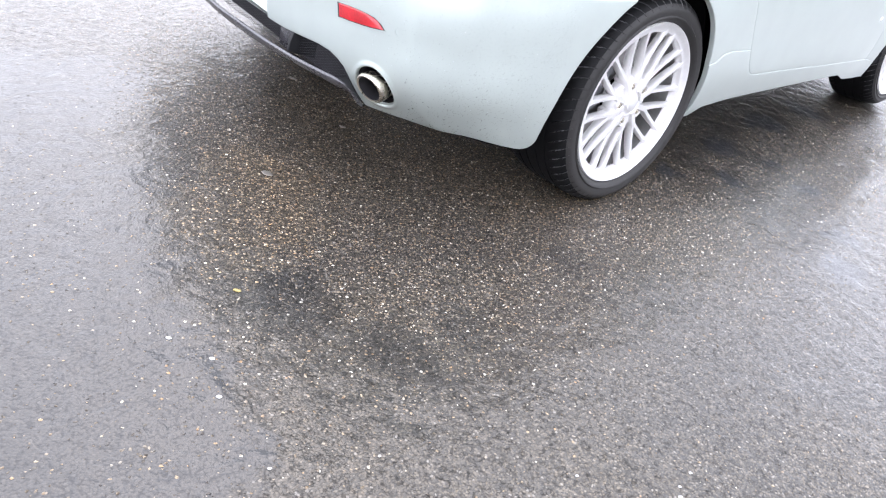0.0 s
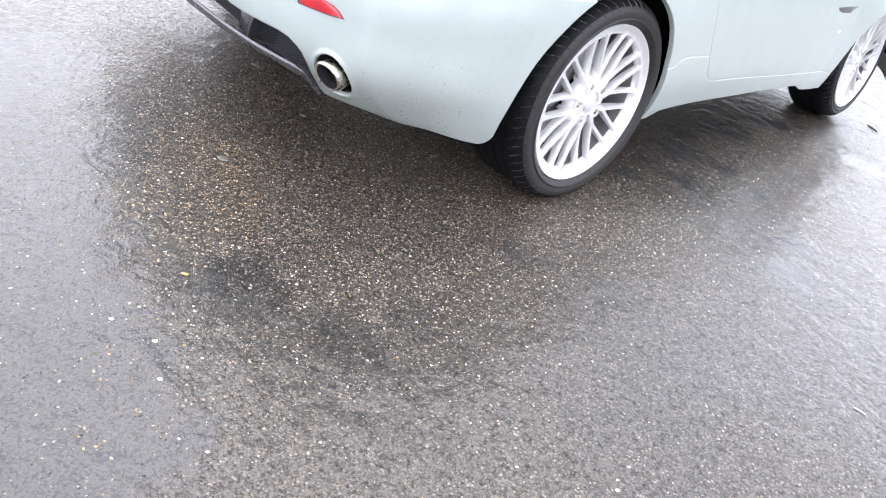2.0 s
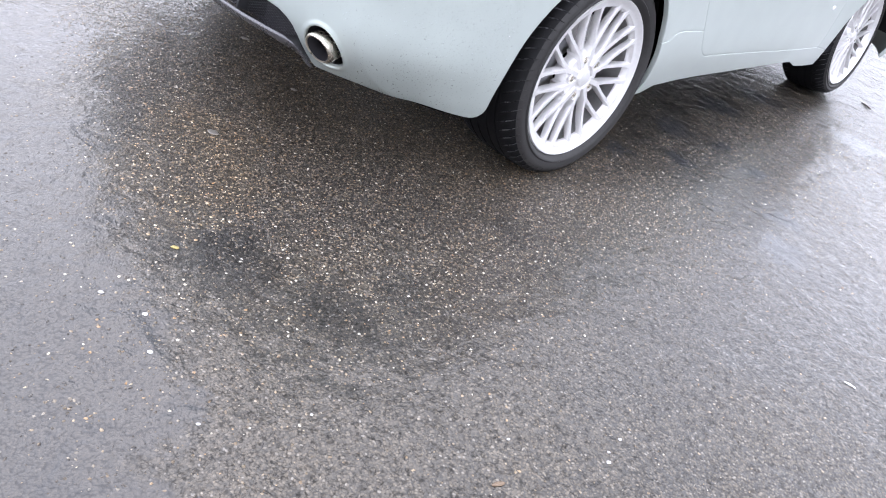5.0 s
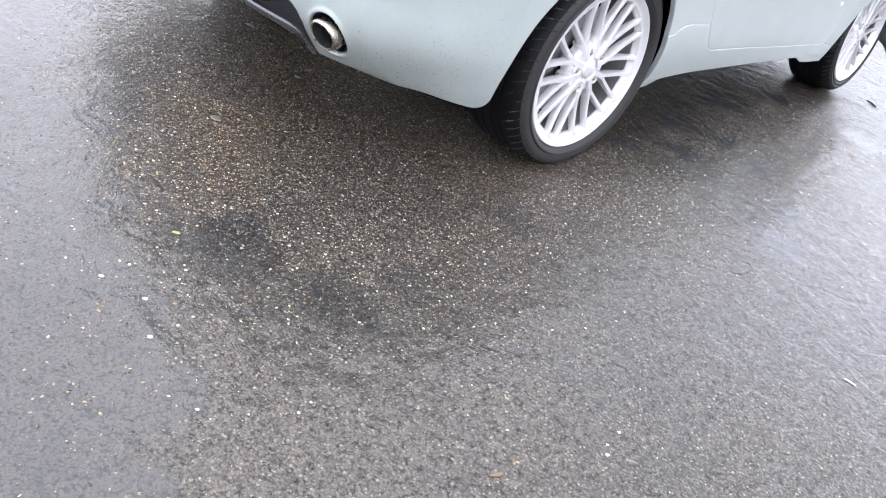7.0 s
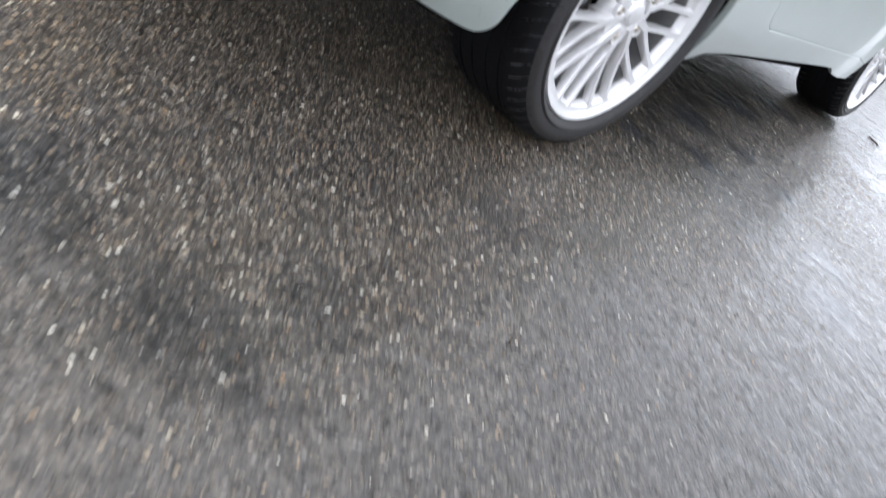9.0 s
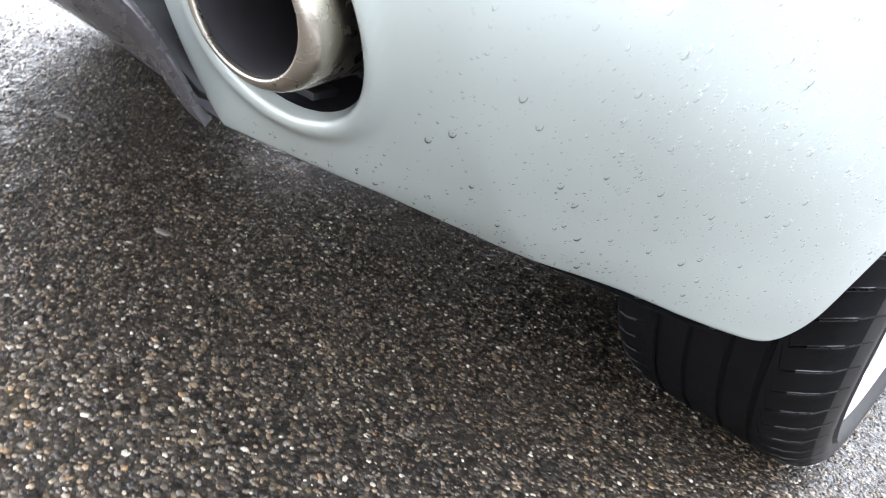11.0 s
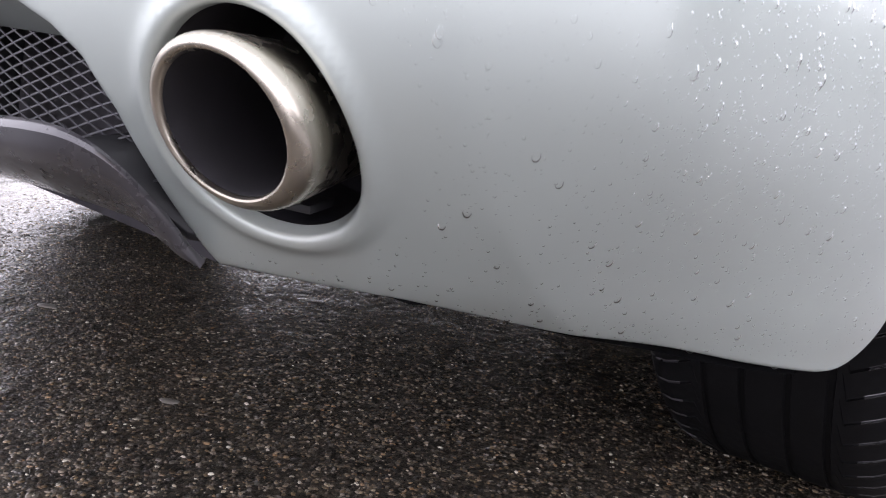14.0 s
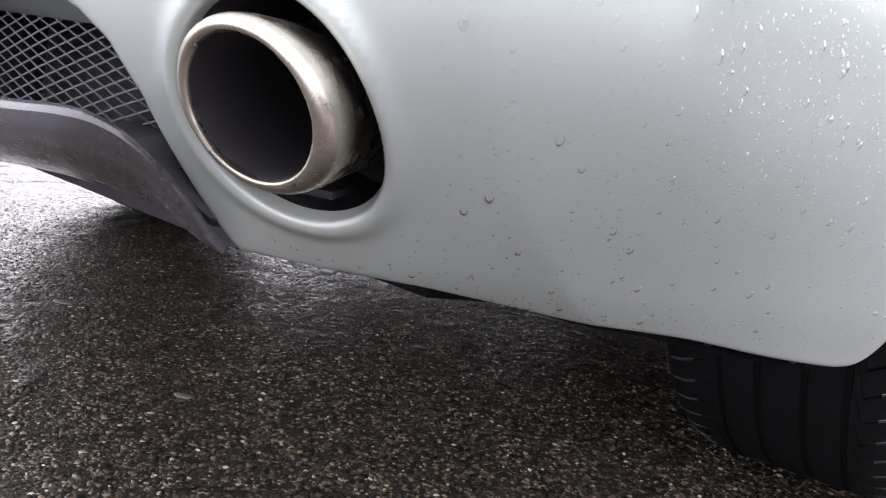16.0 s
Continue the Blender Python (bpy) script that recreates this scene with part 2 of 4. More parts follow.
    pit = ramp(n, [(0.58, grey(1.0)), (0.74, grey(0.6))])
    l.new(grit.outputs["Distance"], pit.inputs[0])
    cover = n.new("ShaderNodeMath")
    cover.operation = "MULTIPLY"
    l.new(dull.outputs[0], cover.inputs[0])
    l.new(pit.outputs[0], cover.inputs[1])
    level = n.new("ShaderNodeMath")
    level.operation = "MAXIMUM"
    l.new(cover.outputs[0], level.inputs[0])
    thick = n.new("ShaderNodeMath")
    thick.operation = "MULTIPLY"
    thick.inputs[1].default_value = 0.5
    l.new(pool, thick.inputs[0])
    l.new(thick.outputs[0], level.inputs[1])
    colour, film = darkened_film(n, l, stained(n, l, drown.outputs[2], damp_and_reflected), level.outputs[0], dark_reflections(n, l, pool))
    l.new(colour, b.inputs["Base Color"])
    l.new(film, b.inputs["Coat Weight"])
    b.inputs["Coat IOR"].default_value = 1.43
    b.inputs["Specular IOR Level"].default_value = 0.2
    cr_ = ramp(n, [(0.36, grey(0.02)), (0.62, grey(0.09))])
    l.new(wet.outputs[0], cr_.inputs[0])
    l.new(cr_.outputs[0], b.inputs["Coat Roughness"])
    return m


# spots behind the tail where the ground's colour is multiplied paler and warmer
PALER_SPOTS = [(0.58, -1.12, 0.20), (0.42, -1.0, 0.16), (0.72, -1.2, 0.12)]


def stained(n, l, colour, damp_and_reflected):
    """Darkens a colour to blue-grey in damp spots and painted dark reflections, and pales it in the paler spots."""
    paler = n.new("ShaderNodeMix")
    paler.data_type, paler.blend_type = "RGBA", "MULTIPLY"
    paler.inputs[7].default_value = (1.45, 1.36, 1.2, 1)
    l.new(blots(n, l, PALER_SPOTS), paler.inputs[0])
    l.new(colour, paler.inputs[6])
    colour = paler.outputs[2]
    dark = n.new("ShaderNodeMix")
    dark.data_type, dark.blend_type = "RGBA", "MULTIPLY"
    dark.inputs[7].default_value = (0.64, 0.66, 0.70, 1)
    l.new(damp_and_reflected, dark.inputs[0])
    l.new(colour, dark.inputs[6])
    return dark.outputs[2]


def stone_material():
    """Wet river-gravel aggregate: greys and browns, a few pale and ochre stones."""
    m, n, l, b = material("wet_aggregate")
    geo = n.new("ShaderNodeNewGeometry")
    r = ramp(n, [(0.0, (0.013, 0.011, 0.010)), (0.15, (0.048, 0.037, 0.027)), (0.27, (0.039, 0.036, 0.034)), (0.40, (0.109, 0.081, 0.048)), (0.52, (0.075, 0.071, 0.063)), (0.63, (0.155, 0.106, 0.059)),
                 (0.73, (0.131, 0.120, 0.104)), (0.82, (0.248, 0.187, 0.118)), (0.89, (0.233, 0.212, 0.181)), (0.93, (0.272, 0.162, 0.076)), (0.965, (0.356, 0.307, 0.221)), (0.998, (0.659, 0.616, 0.520))])
    l.new(geo.outputs["Random Per Island"], r.inputs[0])
    tc = n.new("ShaderNodeTexCoord")
    speck = add(n, "ShaderNodeTexNoise", Scale=900.0, Detail=3.0)
    l.new(tc.outputs["Object"], speck.inputs["Vector"])
    sr = ramp(n, [(0.3, grey(0.65)), (0.7, grey(1.2))])
    l.new(speck.outputs[0], sr.inputs[0])
    mul = n.new("ShaderNodeMix")
    mul.data_type, mul.blend_type = "RGBA", "MULTIPLY"
    mul.inputs[0].default_value = 1.0
    l.new(r.outputs[0], mul.inputs[6])
    l.new(sr.outputs[0], mul.inputs[7])
    b.inputs["Roughness"].default_value = 0.4
    b.inputs["IOR"].default_value = 1.45
    dull = add(n, "ShaderNodeMapRange")
    dull.inputs[3].default_value, dull.inputs[4].default_value = 1.0, 0.6
    damp_and_reflected = blots(n, l, DAMP_AND_REFLECTED_SPOTS)
    l.new(damp_and_reflected, dull.inputs[0])
    colour, film = darkened_film(n, l, stained(n, l, mul.outputs[2], damp_and_reflected), dull.outputs[0], dark_reflections(n, l))
    l.new(colour, b.inputs["Base Color"])
    l.new(film, b.inputs["Coat Weight"])
    b.inputs["Coat Roughness"].default_value = 0.03
    b.inputs["Coat IOR"].default_value = 1.4
    b.inputs["Specular IOR Level"].default_value = 0.25
    l.new(water_film(n, l), b.inputs["Coat Normal"])
    bp = add(n, "ShaderNodeBump", Strength=0.2, Distance=0.0003)
    l.new(speck.outputs[0], bp.inputs["Height"])
    l.new(bp.outputs[0], b.inputs["Normal"])
    return m


def glass_material(name, ior=1.33, color=(1, 1, 1), rough=0.0):
    m, n, l, b = material(name)
    b.inputs["Base Color"].default_value = (*color, 1)
    b.inputs["Transmission Weight"].default_value = 1.0
    b.inputs["Roughness"].default_value = rough
    b.inputs["IOR"].default_value = ior
    return m


PAINT = paint_material()
ASPHALT = asphalt_material()
STONE = stone_material()
RUBBER = plain("tyre_rubber", (0.0075, 0.0074, 0.008), 0.6, scale=120, vary=0.35, bump=0.15, spec=0.12)
# wet rubber, its colour lightened to paint glints on the groove walls
WET_GLINT = plain("wet_tread_glint", (0.055, 0.054, 0.058), 0.3, scale=120, vary=0.3, bump=0.1, spec=0.5, coat=1.0)
SIDEWALL = plain("dusty_sidewall_rubber", (0.026, 0.0245, 0.024), 0.58, scale=90, vary=0.3, bump=0.1, spec=0.3)
ALLOY = plain("silver_alloy", (0.73, 0.715, 0.71), 0.38, metal=0.5, scale=70, vary=0.06, coat=0.3)
# brake dust on the barrel; on the lug well floors it paints shade
BARREL = plain("dusted_and_shaded_alloy", (0.27, 0.265, 0.26), 0.5, metal=0.5, scale=70, vary=0.2)
STEEL = plain("polished_steel", (0.64, 0.585, 0.50), 0.28, metal=1.0, scale=90, vary=0.12, bump=0.02)
SOOT = plain("sooty_steel", (0.024, 0.022, 0.025), 0.75, scale=80, vary=0.3)
BLACK = plain("black_plastic", (0.022, 0.022, 0.024), 0.5, scale=150, vary=0.25, bump=0.1)
LINER = plain("dark_liner", (0.012, 0.012, 0.013), 0.9, scale=60, vary=0.3, spec=0.03)
SHROUD = plain("grimy_grey_plastic", (0.06, 0.057, 0.064), 0.8, scale=60, vary=0.3, spec=0.1)
BLADE = plain("glossy_grey_plastic", (0.055, 0.052, 0.058), 0.3, metal=0.2, scale=110, vary=0.08, coat=0.8)
WIRE = plain("grey_wire", (0.075, 0.075, 0.083), 0.4, metal=0.6, scale=150, vary=0.15)
DISC = plain("brake_iron", (0.3, 0.29, 0.28), 0.42, metal=0.9, scale=110, vary=0.2)
CALIPER = plain("grey_caliper", (0.18, 0.18, 0.19), 0.45, metal=0.4, scale=80)
RED = plain("red_reflector", (0.5, 0.012, 0.02), 0.16, scale=260, vary=0.25, coat=0.8)
WHITE = plain("white_plate", (0.78, 0.78, 0.76), 0.35, scale=40, vary=0.05, coat=0.4)
TINT = plain("dark_tinted_glass", (0.012, 0.014, 0.016), 0.04, scale=20, vary=0.1, coat=0.5)
MARKER = plain("clear_marker_lens", (0.82, 0.83, 0.82), 0.15, scale=200, vary=0.1, coat=0.8)
def water_material():
    """Thin beads of rain: a glossy skin over water that bends a part of the light."""
    m = glass_material("rain_water")
    n, l = m.node_tree.nodes, m.node_tree.links
    out = [q for q in n if q.type == "OUTPUT_MATERIAL"][0]
    clear = n.new("ShaderNodeBsdfTransparent")
    mix = n.new("ShaderNodeMixShader")
    mix.inputs[0].default_value = 0.8
    l.new(out.inputs[0].links[0].from_socket, mix.inputs[1])
    l.new(clear.outputs[0], mix.inputs[2])
    skin = n.new("ShaderNodeMixShader")
    gloss = add(n, "ShaderNodeBsdfGlossy", Roughness=0.06)
    edge = add(n, "ShaderNodeFresnel", IOR=1.2)
    l.new(edge.outputs[0], skin.inputs[0])
    l.new(mix.outputs[0], skin.inputs[1])
    l.new(gloss.outputs[0], skin.inputs[2])
    l.new(skin.outputs[0], out.inputs[0])
    return m


WATER = water_material()
PALE = plain("pale_flint", (0.14, 0.13, 0.115), 0.4, scale=400, vary=0.2, bump=0.2)
LEAF = plain("yellow_leaf", (0.34, 0.27, 0.10), 0.4, scale=300, vary=0.35)
TWIG = plain("dark_bark", (0.05, 0.035, 0.025), 0.6, scale=300, vary=0.3, bump=0.3)
PAPER = plain("wet_white_paper", (0.8, 0.79, 0.77), 0.45, scale=300, vary=0.1, bump=0.1)
PEBBLE = plain("wet_white_quartz", (0.36, 0.35, 0.34), 0.35, scale=400, vary=0.2, bump=0.15)
BARKY = plain("brown_leaf", (0.14, 0.095, 0.06), 0.5, scale=300, vary=0.3, bump=0.2)


# ---- mesh tools ----
def mesh_from(name, verts, faces, mat, smooth=True):
    me = bpy.data.meshes.new(name)
    me.from_pydata([tuple(map(float, v)) for v in verts], [], faces)
    me.materials.append(mat)
    if smooth:
        me.shade_smooth()
    me.update()
    return me


def part(name, bm, mat, parent, label="", smooth=True):
    """Links a bmesh as one mesh object under a thing or a part."""
    me = bpy.data.meshes.new(name)
    bmesh.ops.recalc_face_normals(bm, faces=bm.faces)
    bm.to_mesh(me)
    bm.free()
    me.materials.append(mat)
    if smooth:
        me.shade_smooth()
        me.set_sharp_from_angle(angle=radians(38))
    ob = new(name, me)
    ob.parent = parent
    if label:
        tagged(ob, label)
    return ob


def lathe_x(bm, profile, steps, a0=0.0, a1=360.0, angles=None):
    """Turns (x, r) points about the x axis."""
    full = abs(a1 - a0) >= 359.9
    rings = []
    if angles:
        steps = len(angles)
    n = steps if full else steps + 1
    for i in range(n):
        a = radians(angles[i] if angles else a0 + (a1 - a0) * i / steps)
        rings.append([bm.verts.new((x, r * math.cos(a), r * math.sin(a))) for x, r in profile])
    for i in range(steps):
        p, q = rings[i], rings[(i + 1) % n]
        for j in range(len(profile) - 1):
            bm.faces.new((p[j], q[j], q[j + 1], p[j + 1]))
    return rings


def prism(bm, outline, lift, bevel=0.0):
    """Extrudes a closed 3D outline along the vector lift."""
    a = [bm.verts.new(p) for p in outline]
    b = [bm.verts.new(Vector(p) + Vector(lift)) for p in outline]
    k = len(a)
    fs = [bm.faces.new(a), bm.faces.new(b[::-1])]
    for i in range(k):
        fs.append(bm.faces.new((a[i], b[i], b[(i + 1) % k], a[(i + 1) % k])))
    if bevel:
        edges = list({e for f in fs for e in f.edges})
        bmesh.ops.bevel(bm, geom=edges, offset=bevel, segments=2, affect="EDGES", profile=0.5)


def bar(bm, p, q, width, height, up=(0, 0, 1), bevel=0.0):
    p, q, up = Vector(p), Vector(q), Vector(up)
    along = (q - p).normalized()
    side = along.cross(up).normalized() * width / 2
    up = side.cross(along).normalized() * height / 2
    prism(bm, [p + side + up, p - side + up, p - side - up, p + side - up], q - p, bevel)


def sweep(bm, centres, sections, close=True):
    """Skins rings of points; sections[i] is a list of 3D offsets."""
    rings = [[bm.verts.new(Vector(c) + Vector(o)) for o in s] for c, s in zip(centres, sections)]
    k = len(rings[0])
    for a, b in zip(rings, rings[1:]):
        for j in range(k if close else k - 1):
            bm.faces.new((a[j], b[j], b[(j + 1) % k], a[(j + 1) % k]))
    if close:
        bm.faces.new(rings[0][::-1])
        bm.faces.new(rings[-1])


# ---- ground ----
def ground():
    bm = bmesh.new()
    xs = [-700, -60, -12, -5, -2, 0, 2, 5, 12, 60, 700]
    grid = [[bm.verts.new((x, y, 0)) for y in xs] for x in xs]
    for i in range(len(xs) - 1):
        for j in range(len(xs) - 1):
            bm.faces.new((grid[i][j], grid[i + 1][j], grid[i + 1][j + 1], grid[i][j + 1]))
    me = bpy.data.meshes.new("ground")
    bm.to_mesh(me)
    bm.free()
    me.materials.append(ASPHALT)
    return tagged(new("ground", me), "wet dark grey asphalt with rain film", "asphalt", kind="structure")


ground()


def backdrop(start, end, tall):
    """A far dull screen, never in view, added to keep low sky off the car."""
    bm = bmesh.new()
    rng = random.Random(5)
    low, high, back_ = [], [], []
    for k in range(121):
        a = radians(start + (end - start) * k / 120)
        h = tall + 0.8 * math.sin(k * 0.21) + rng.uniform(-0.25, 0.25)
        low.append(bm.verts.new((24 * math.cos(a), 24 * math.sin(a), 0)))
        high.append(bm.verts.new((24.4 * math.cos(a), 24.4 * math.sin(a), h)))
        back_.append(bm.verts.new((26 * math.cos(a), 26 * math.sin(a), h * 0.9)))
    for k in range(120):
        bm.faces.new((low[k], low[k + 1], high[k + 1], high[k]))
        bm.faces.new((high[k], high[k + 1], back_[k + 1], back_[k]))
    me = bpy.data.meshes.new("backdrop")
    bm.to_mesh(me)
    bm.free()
    me.materials.append(DARK_SCREEN)
    return tagged(new("backdrop", me), "unseen dull grey-green screen far off, added to block low sky", "hedge", kind="structure")


DARK_SCREEN = plain("unseen_dark_screen", (0.09, 0.1, 0.085), 0.8, scale=3, vary=0.5)
# added screens: their heights set how dark the paint's side reflections get
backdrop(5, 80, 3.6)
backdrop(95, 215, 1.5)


def aggregate(name, x0, x1, y0, y1, count, r0, r1, seed, sunk=0.93):
    """Half-sunk stones of the asphalt's surface, in one mesh."""
    rng = np.random.default_rng(seed)
    cx, cy = rng.uniform(x0, x1, count), rng.uniform(y0, y1, count)
    # stones drown where the film stands deep: beyond a wavering line behind the tail, and in the small puddles
    line = -1.06 - 0.34 * cx + 0.05 * np.sin(cx * 9.0) + 0.035 * np.sin(cx * 23.0 + cy * 17.0) + rng.normal(0, 0.035, count)
    depth = np.clip((line - cy) / 0.16, 0, 1) * np.clip((1.75 - cx) / 0.45, 0, 1)
    for px, py, pr in PUDDLES:
        wave = 1 + 0.3 * np.sin(3 * np.arctan2(cy - py, cx - px) + 9 * px) + 0.2 * np.sin(7 * np.arctan2(cy - py, cx - px) + 5 * py)
        depth = np.maximum(depth, np.clip(1.7 - np.hypot(cx - px, cy - py) / (pr * wave), 0, 1))
    depth = np.maximum(depth, 0.94 * np.clip((cx - 1.08 - 0.1 * np.sin(cy * 7.0)) / 0.5, 0, 1))
    depth = np.maximum(depth, 0.84 * np.clip((-1.3 - cy - 0.05 * np.sin(cx * 8.0)) / 0.3, 0, 1))
    dry = rng.random(count) > depth * sunk
    rim = np.minimum(np.minimum(cx - x0, x1 - cx), np.minimum(cy - y0, y1 - cy))
    dry &= rng.random(count) < np.clip(rim / 0.35, 0.0, 1.0)
    cx, cy = cx[dry], cy[dry]
    count = len(cx)
    r = r0 + (r1 - r0) * rng.random(count) ** 1.8
    turn, squash = rng.uniform(0, 6.283, count), rng.uniform(0.5, 1.0, count)
    h = r * rng.uniform(0.10, 0.26, count)
    tilt = rng.normal(0, 0.06, (count, 2))
    k = 5
    ang = np.arange(k) * 2 * np.pi / k
    verts = np.empty((count, 2 * k, 3))
    wob = rng.uniform(0.75, 1.2, (count, k))
    for ring, (rad, height) in enumerate(((1.0, -0.25), (0.74, 1.0))):
        px = np.cos(ang)[None] * wob * rad * r[:, None]
        py = np.sin(ang)[None] * wob * rad * (r * squash)[:, None]
        verts[:, ring * k:(ring + 1) * k, 0] = px * np.cos(turn)[:, None] - py * np.sin(turn)[:, None]
        verts[:, ring * k:(ring + 1) * k, 1] = px * np.sin(turn)[:, None] + py * np.cos(turn)[:, None]
        verts[:, ring * k:(ring + 1) * k, 2] = height * h[:, None]
    verts[..., 2] += verts[..., 0] * tilt[:, :1] + verts[..., 1] * tilt[:, 1:]
    verts[..., 0] += cx[:, None]
    verts[..., 1] += cy[:, None]
    verts[..., 2] += 0.0002
    idx = np.arange(k)
    nxt = (idx + 1) % k
    one = np.concatenate([np.stack([idx, nxt, k + nxt, k + idx], 1).ravel(), k + idx])
    loops = (one[None] + (np.arange(count) * 2 * k)[:, None]).ravel()
    starts = (np.append(np.arange(k) * 4, 4 * k)[None] + (np.arange(count) * 5 * k)[:, None]).ravel()
    me = bpy.data.meshes.new(name)
    me.vertices.add(count * 2 * k)
    me.vertices.foreach_set("co", verts.ravel())
    me.loops.add(len(loops))
    me.loops.foreach_set("vertex_index", loops.astype(np.int32))
    me.polygons.add(len(starts))
    me.polygons.foreach_set("loop_start", starts.astype(np.int32))
    me.update(calc_edges=True)
    me.validate()
    me.shade_smooth()
    me.materials.append(STONE)
    return tagged(new(name, me), "small wet brown and grey stones set in asphalt", "gravel", kind="stuff")


aggregate("asphalt_stones", -0.7, 1.45, -1.25, 0.5, 112000, 0.0013, 0.0040, 3)
aggregate("asphalt_stones", -1.1, 2.7, -2.4, 0.0, 76000, 0.0016, 0.0048, 4)
aggregate("asphalt_stones", 0.5, 2.0, -0.4, 2.3, 46000, 0.0017, 0.0050, 5)
aggregate("asphalt_stones", 0.4, 2.8, -0.4, 3.0, 9000, 0.0018, 0.0052, 7)
aggregate("asphalt_stones", -0.5, 1.6, -2.2, -1.3, 2600, 0.0014, 0.0044, 8, 0.0)
aggregate("asphalt_stones", -1.6, 0.4, 0.2, 1.6, 8000, 0.0020, 0.005, 6)

# ---- the car's outer skin ----
LEVELS = np.array([0.24, 0.30, 0.40, 0.52, 0.65, 0.78, 0.90])
# stations of the skin at its widest level, from the tail's middle round the corner and along the side to the nose:
# half-width, station, and how far the skin draws in towards its lower and upper edges
STATIONS = np.array([
    (0.0, -0.94, 0.125, 0.07), (0.30, -0.928, 0.12, 0.07), (0.56, -0.885, 0.12, 0.085), (0.79, -0.785, 0.17, 0.105), (0.866, -0.615, 0.11, 0.11),
    (0.915, -0.435, 0.048, 0.105), (0.933, -0.2, 0.036, 0.103), (0.937, 0.0, 0.037, 0.102), (0.922, 0.35, 0.043, 0.10), (0.90, 0.7, 0.046, 0.08),
    (0.888, 1.2, 0.041, 0.078), (0.875, 1.7, 0.029, 0.075), (0.865, 2.05, 0.031, 0.065), (0.922, 2.58, 0.042, 0.14), (0.88, 3.0, 0.035, 0.18),
    (0.645, 3.35, 0.03, 0.24), (0.32, 3.48, 0.02, 0.29), (0.0, 3.51, 0.02, 0.30)])
LOW_SHARE = np.array([1.0, 0.55, 0.105, 0.0, -0.03, 0.0, 0.0])
HIGH_SHARE = np.array([0.0, 0.0, 0.0, 0.0, 0.02, 0.27, 1.0])
_way = np.gradient(STATIONS[:, :2], axis=0)
_way[0], _way[-1] = (1, 0), (-1, 0)
_way[2] = (0.9, 0.33)
_in = np.column_stack([-_way[:, 1], _way[:, 0]]) / np.linalg.norm(_way, axis=1, keepdims=True)
_draw = STATIONS[:, 2:3] * LOW_SHARE + STATIONS[:, 3:4] * HIGH_SHARE
SKIN = STATIONS[:, None, :2] + _in[:, None] * _draw[..., None]


def spline(p0, p1, p2, p3, t):
    return 0.5 * (2 * p1 + (p2 - p0) * t + (2 * p0 - 5 * p1 + 4 * p2 - p3) * t * t + (3 * p1 - p0 - 3 * p2 + p3) * t ** 3)


_n = len(SKIN)
_ctrl = np.concatenate([SKIN[1:2] * [-1, 1], SKIN, SKIN[-2:-1] * [-1, 1]])
_zext = np.concatenate([[2 * LEVELS[0] - LEVELS[1]], LEVELS, [2 * LEVELS[-1] - LEVELS[-2]]])
PIPE_HOLE = Vector((0.6535, -0.823, 0.3715))


def raw_skin(u, v):
    u, v = np.atleast_1d(np.asarray(u, float)), np.atleast_1d(np.asarray(v, float))
    i = np.clip(np.floor(u).astype(int), 0, _n - 2)
    t = (u - i)[:, None, None]
    col = spline(_ctrl[i], _ctrl[i + 1], _ctrl[i + 2], _ctrl[i + 3], t)
    col = np.concatenate([2 * col[:, :1] - col[:, 1:2], col, 2 * col[:, -1:] - col[:, -2:-1]], 1)
    v = np.clip(v, 0, 6)
    j = np.clip(np.floor(v).astype(int), 0, 5)
    s = (v - j)
    k = np.arange(len(u))
    xy = spline(col[k, j], col[k, j + 1], col[k, j + 2], col[k, j + 3], s[:, None])
    z = spline(_zext[j], _zext[j + 1], _zext[j + 2], _zext[j + 3], s)
    drop = np.interp(xy[:, 1], [-0.9, 1.0, 2.2, 3.5], [1, 1, 0.72, 0.25])
    z = np.where(z > 0.65, 0.65 + (z - 0.65) * drop, z)
    return np.column_stack([xy, z])


def skin_normal(u, v):
    e = 0.004
    du = raw_skin(np.minimum(np.asarray(u) + e, _n - 1), v) - raw_skin(np.maximum(np.asarray(u) - e, 0), v)
    dv = raw_skin(u, np.minimum(np.asarray(v) + e, 6)) - raw_skin(u, np.maximum(np.asarray(v) - e, 0))
    nrm = np.cross(du, dv)
    return nrm / np.linalg.norm(nrm, axis=1, keepdims=True)


def skin(u, v):
    """The skin, swollen to a soft collar round the exhaust's opening."""
    u, v = np.atleast_1d(np.asarray(u, float)), np.atleast_1d(np.asarray(v, float))
    p = raw_skin(u, v)
    r = np.linalg.norm((p - np.array(PIPE_HOLE) - [-0.0010, 0, -0.0052]) * [1.03, 0.7, 0.86], axis=1)
    near = r < 0.15
    if near.any():
        lift = 0.0036 * np.exp(-((np.maximum(r, 0.057) - 0.0585) / 0.0055) ** 2)
        nrm = skin_normal(u[near], v[near])
        p[near] += nrm * lift[near, None]
    # a faint crease runs down the corner of the bumper
    off = np.abs(p[:, 0] - 0.752)
    fold = (off < 0.07) & (p[:, 1] < -0.45) & (p[:, 2] < 0.66)
    if fold.any():
        rise = 0.0034 * (1 - off[fold] / 0.07) ** 2 * np.clip((0.66 - p[fold, 2]) / 0.1, 0, 1)
        p[fold] += skin_normal(u[fold], v[fold]) * rise[:, None]
    return p


def at_skin(u, v, out=0.0):
    p = skin(u, v)[0] + skin_normal([u], [v])[0] * out
    return Vector(p)


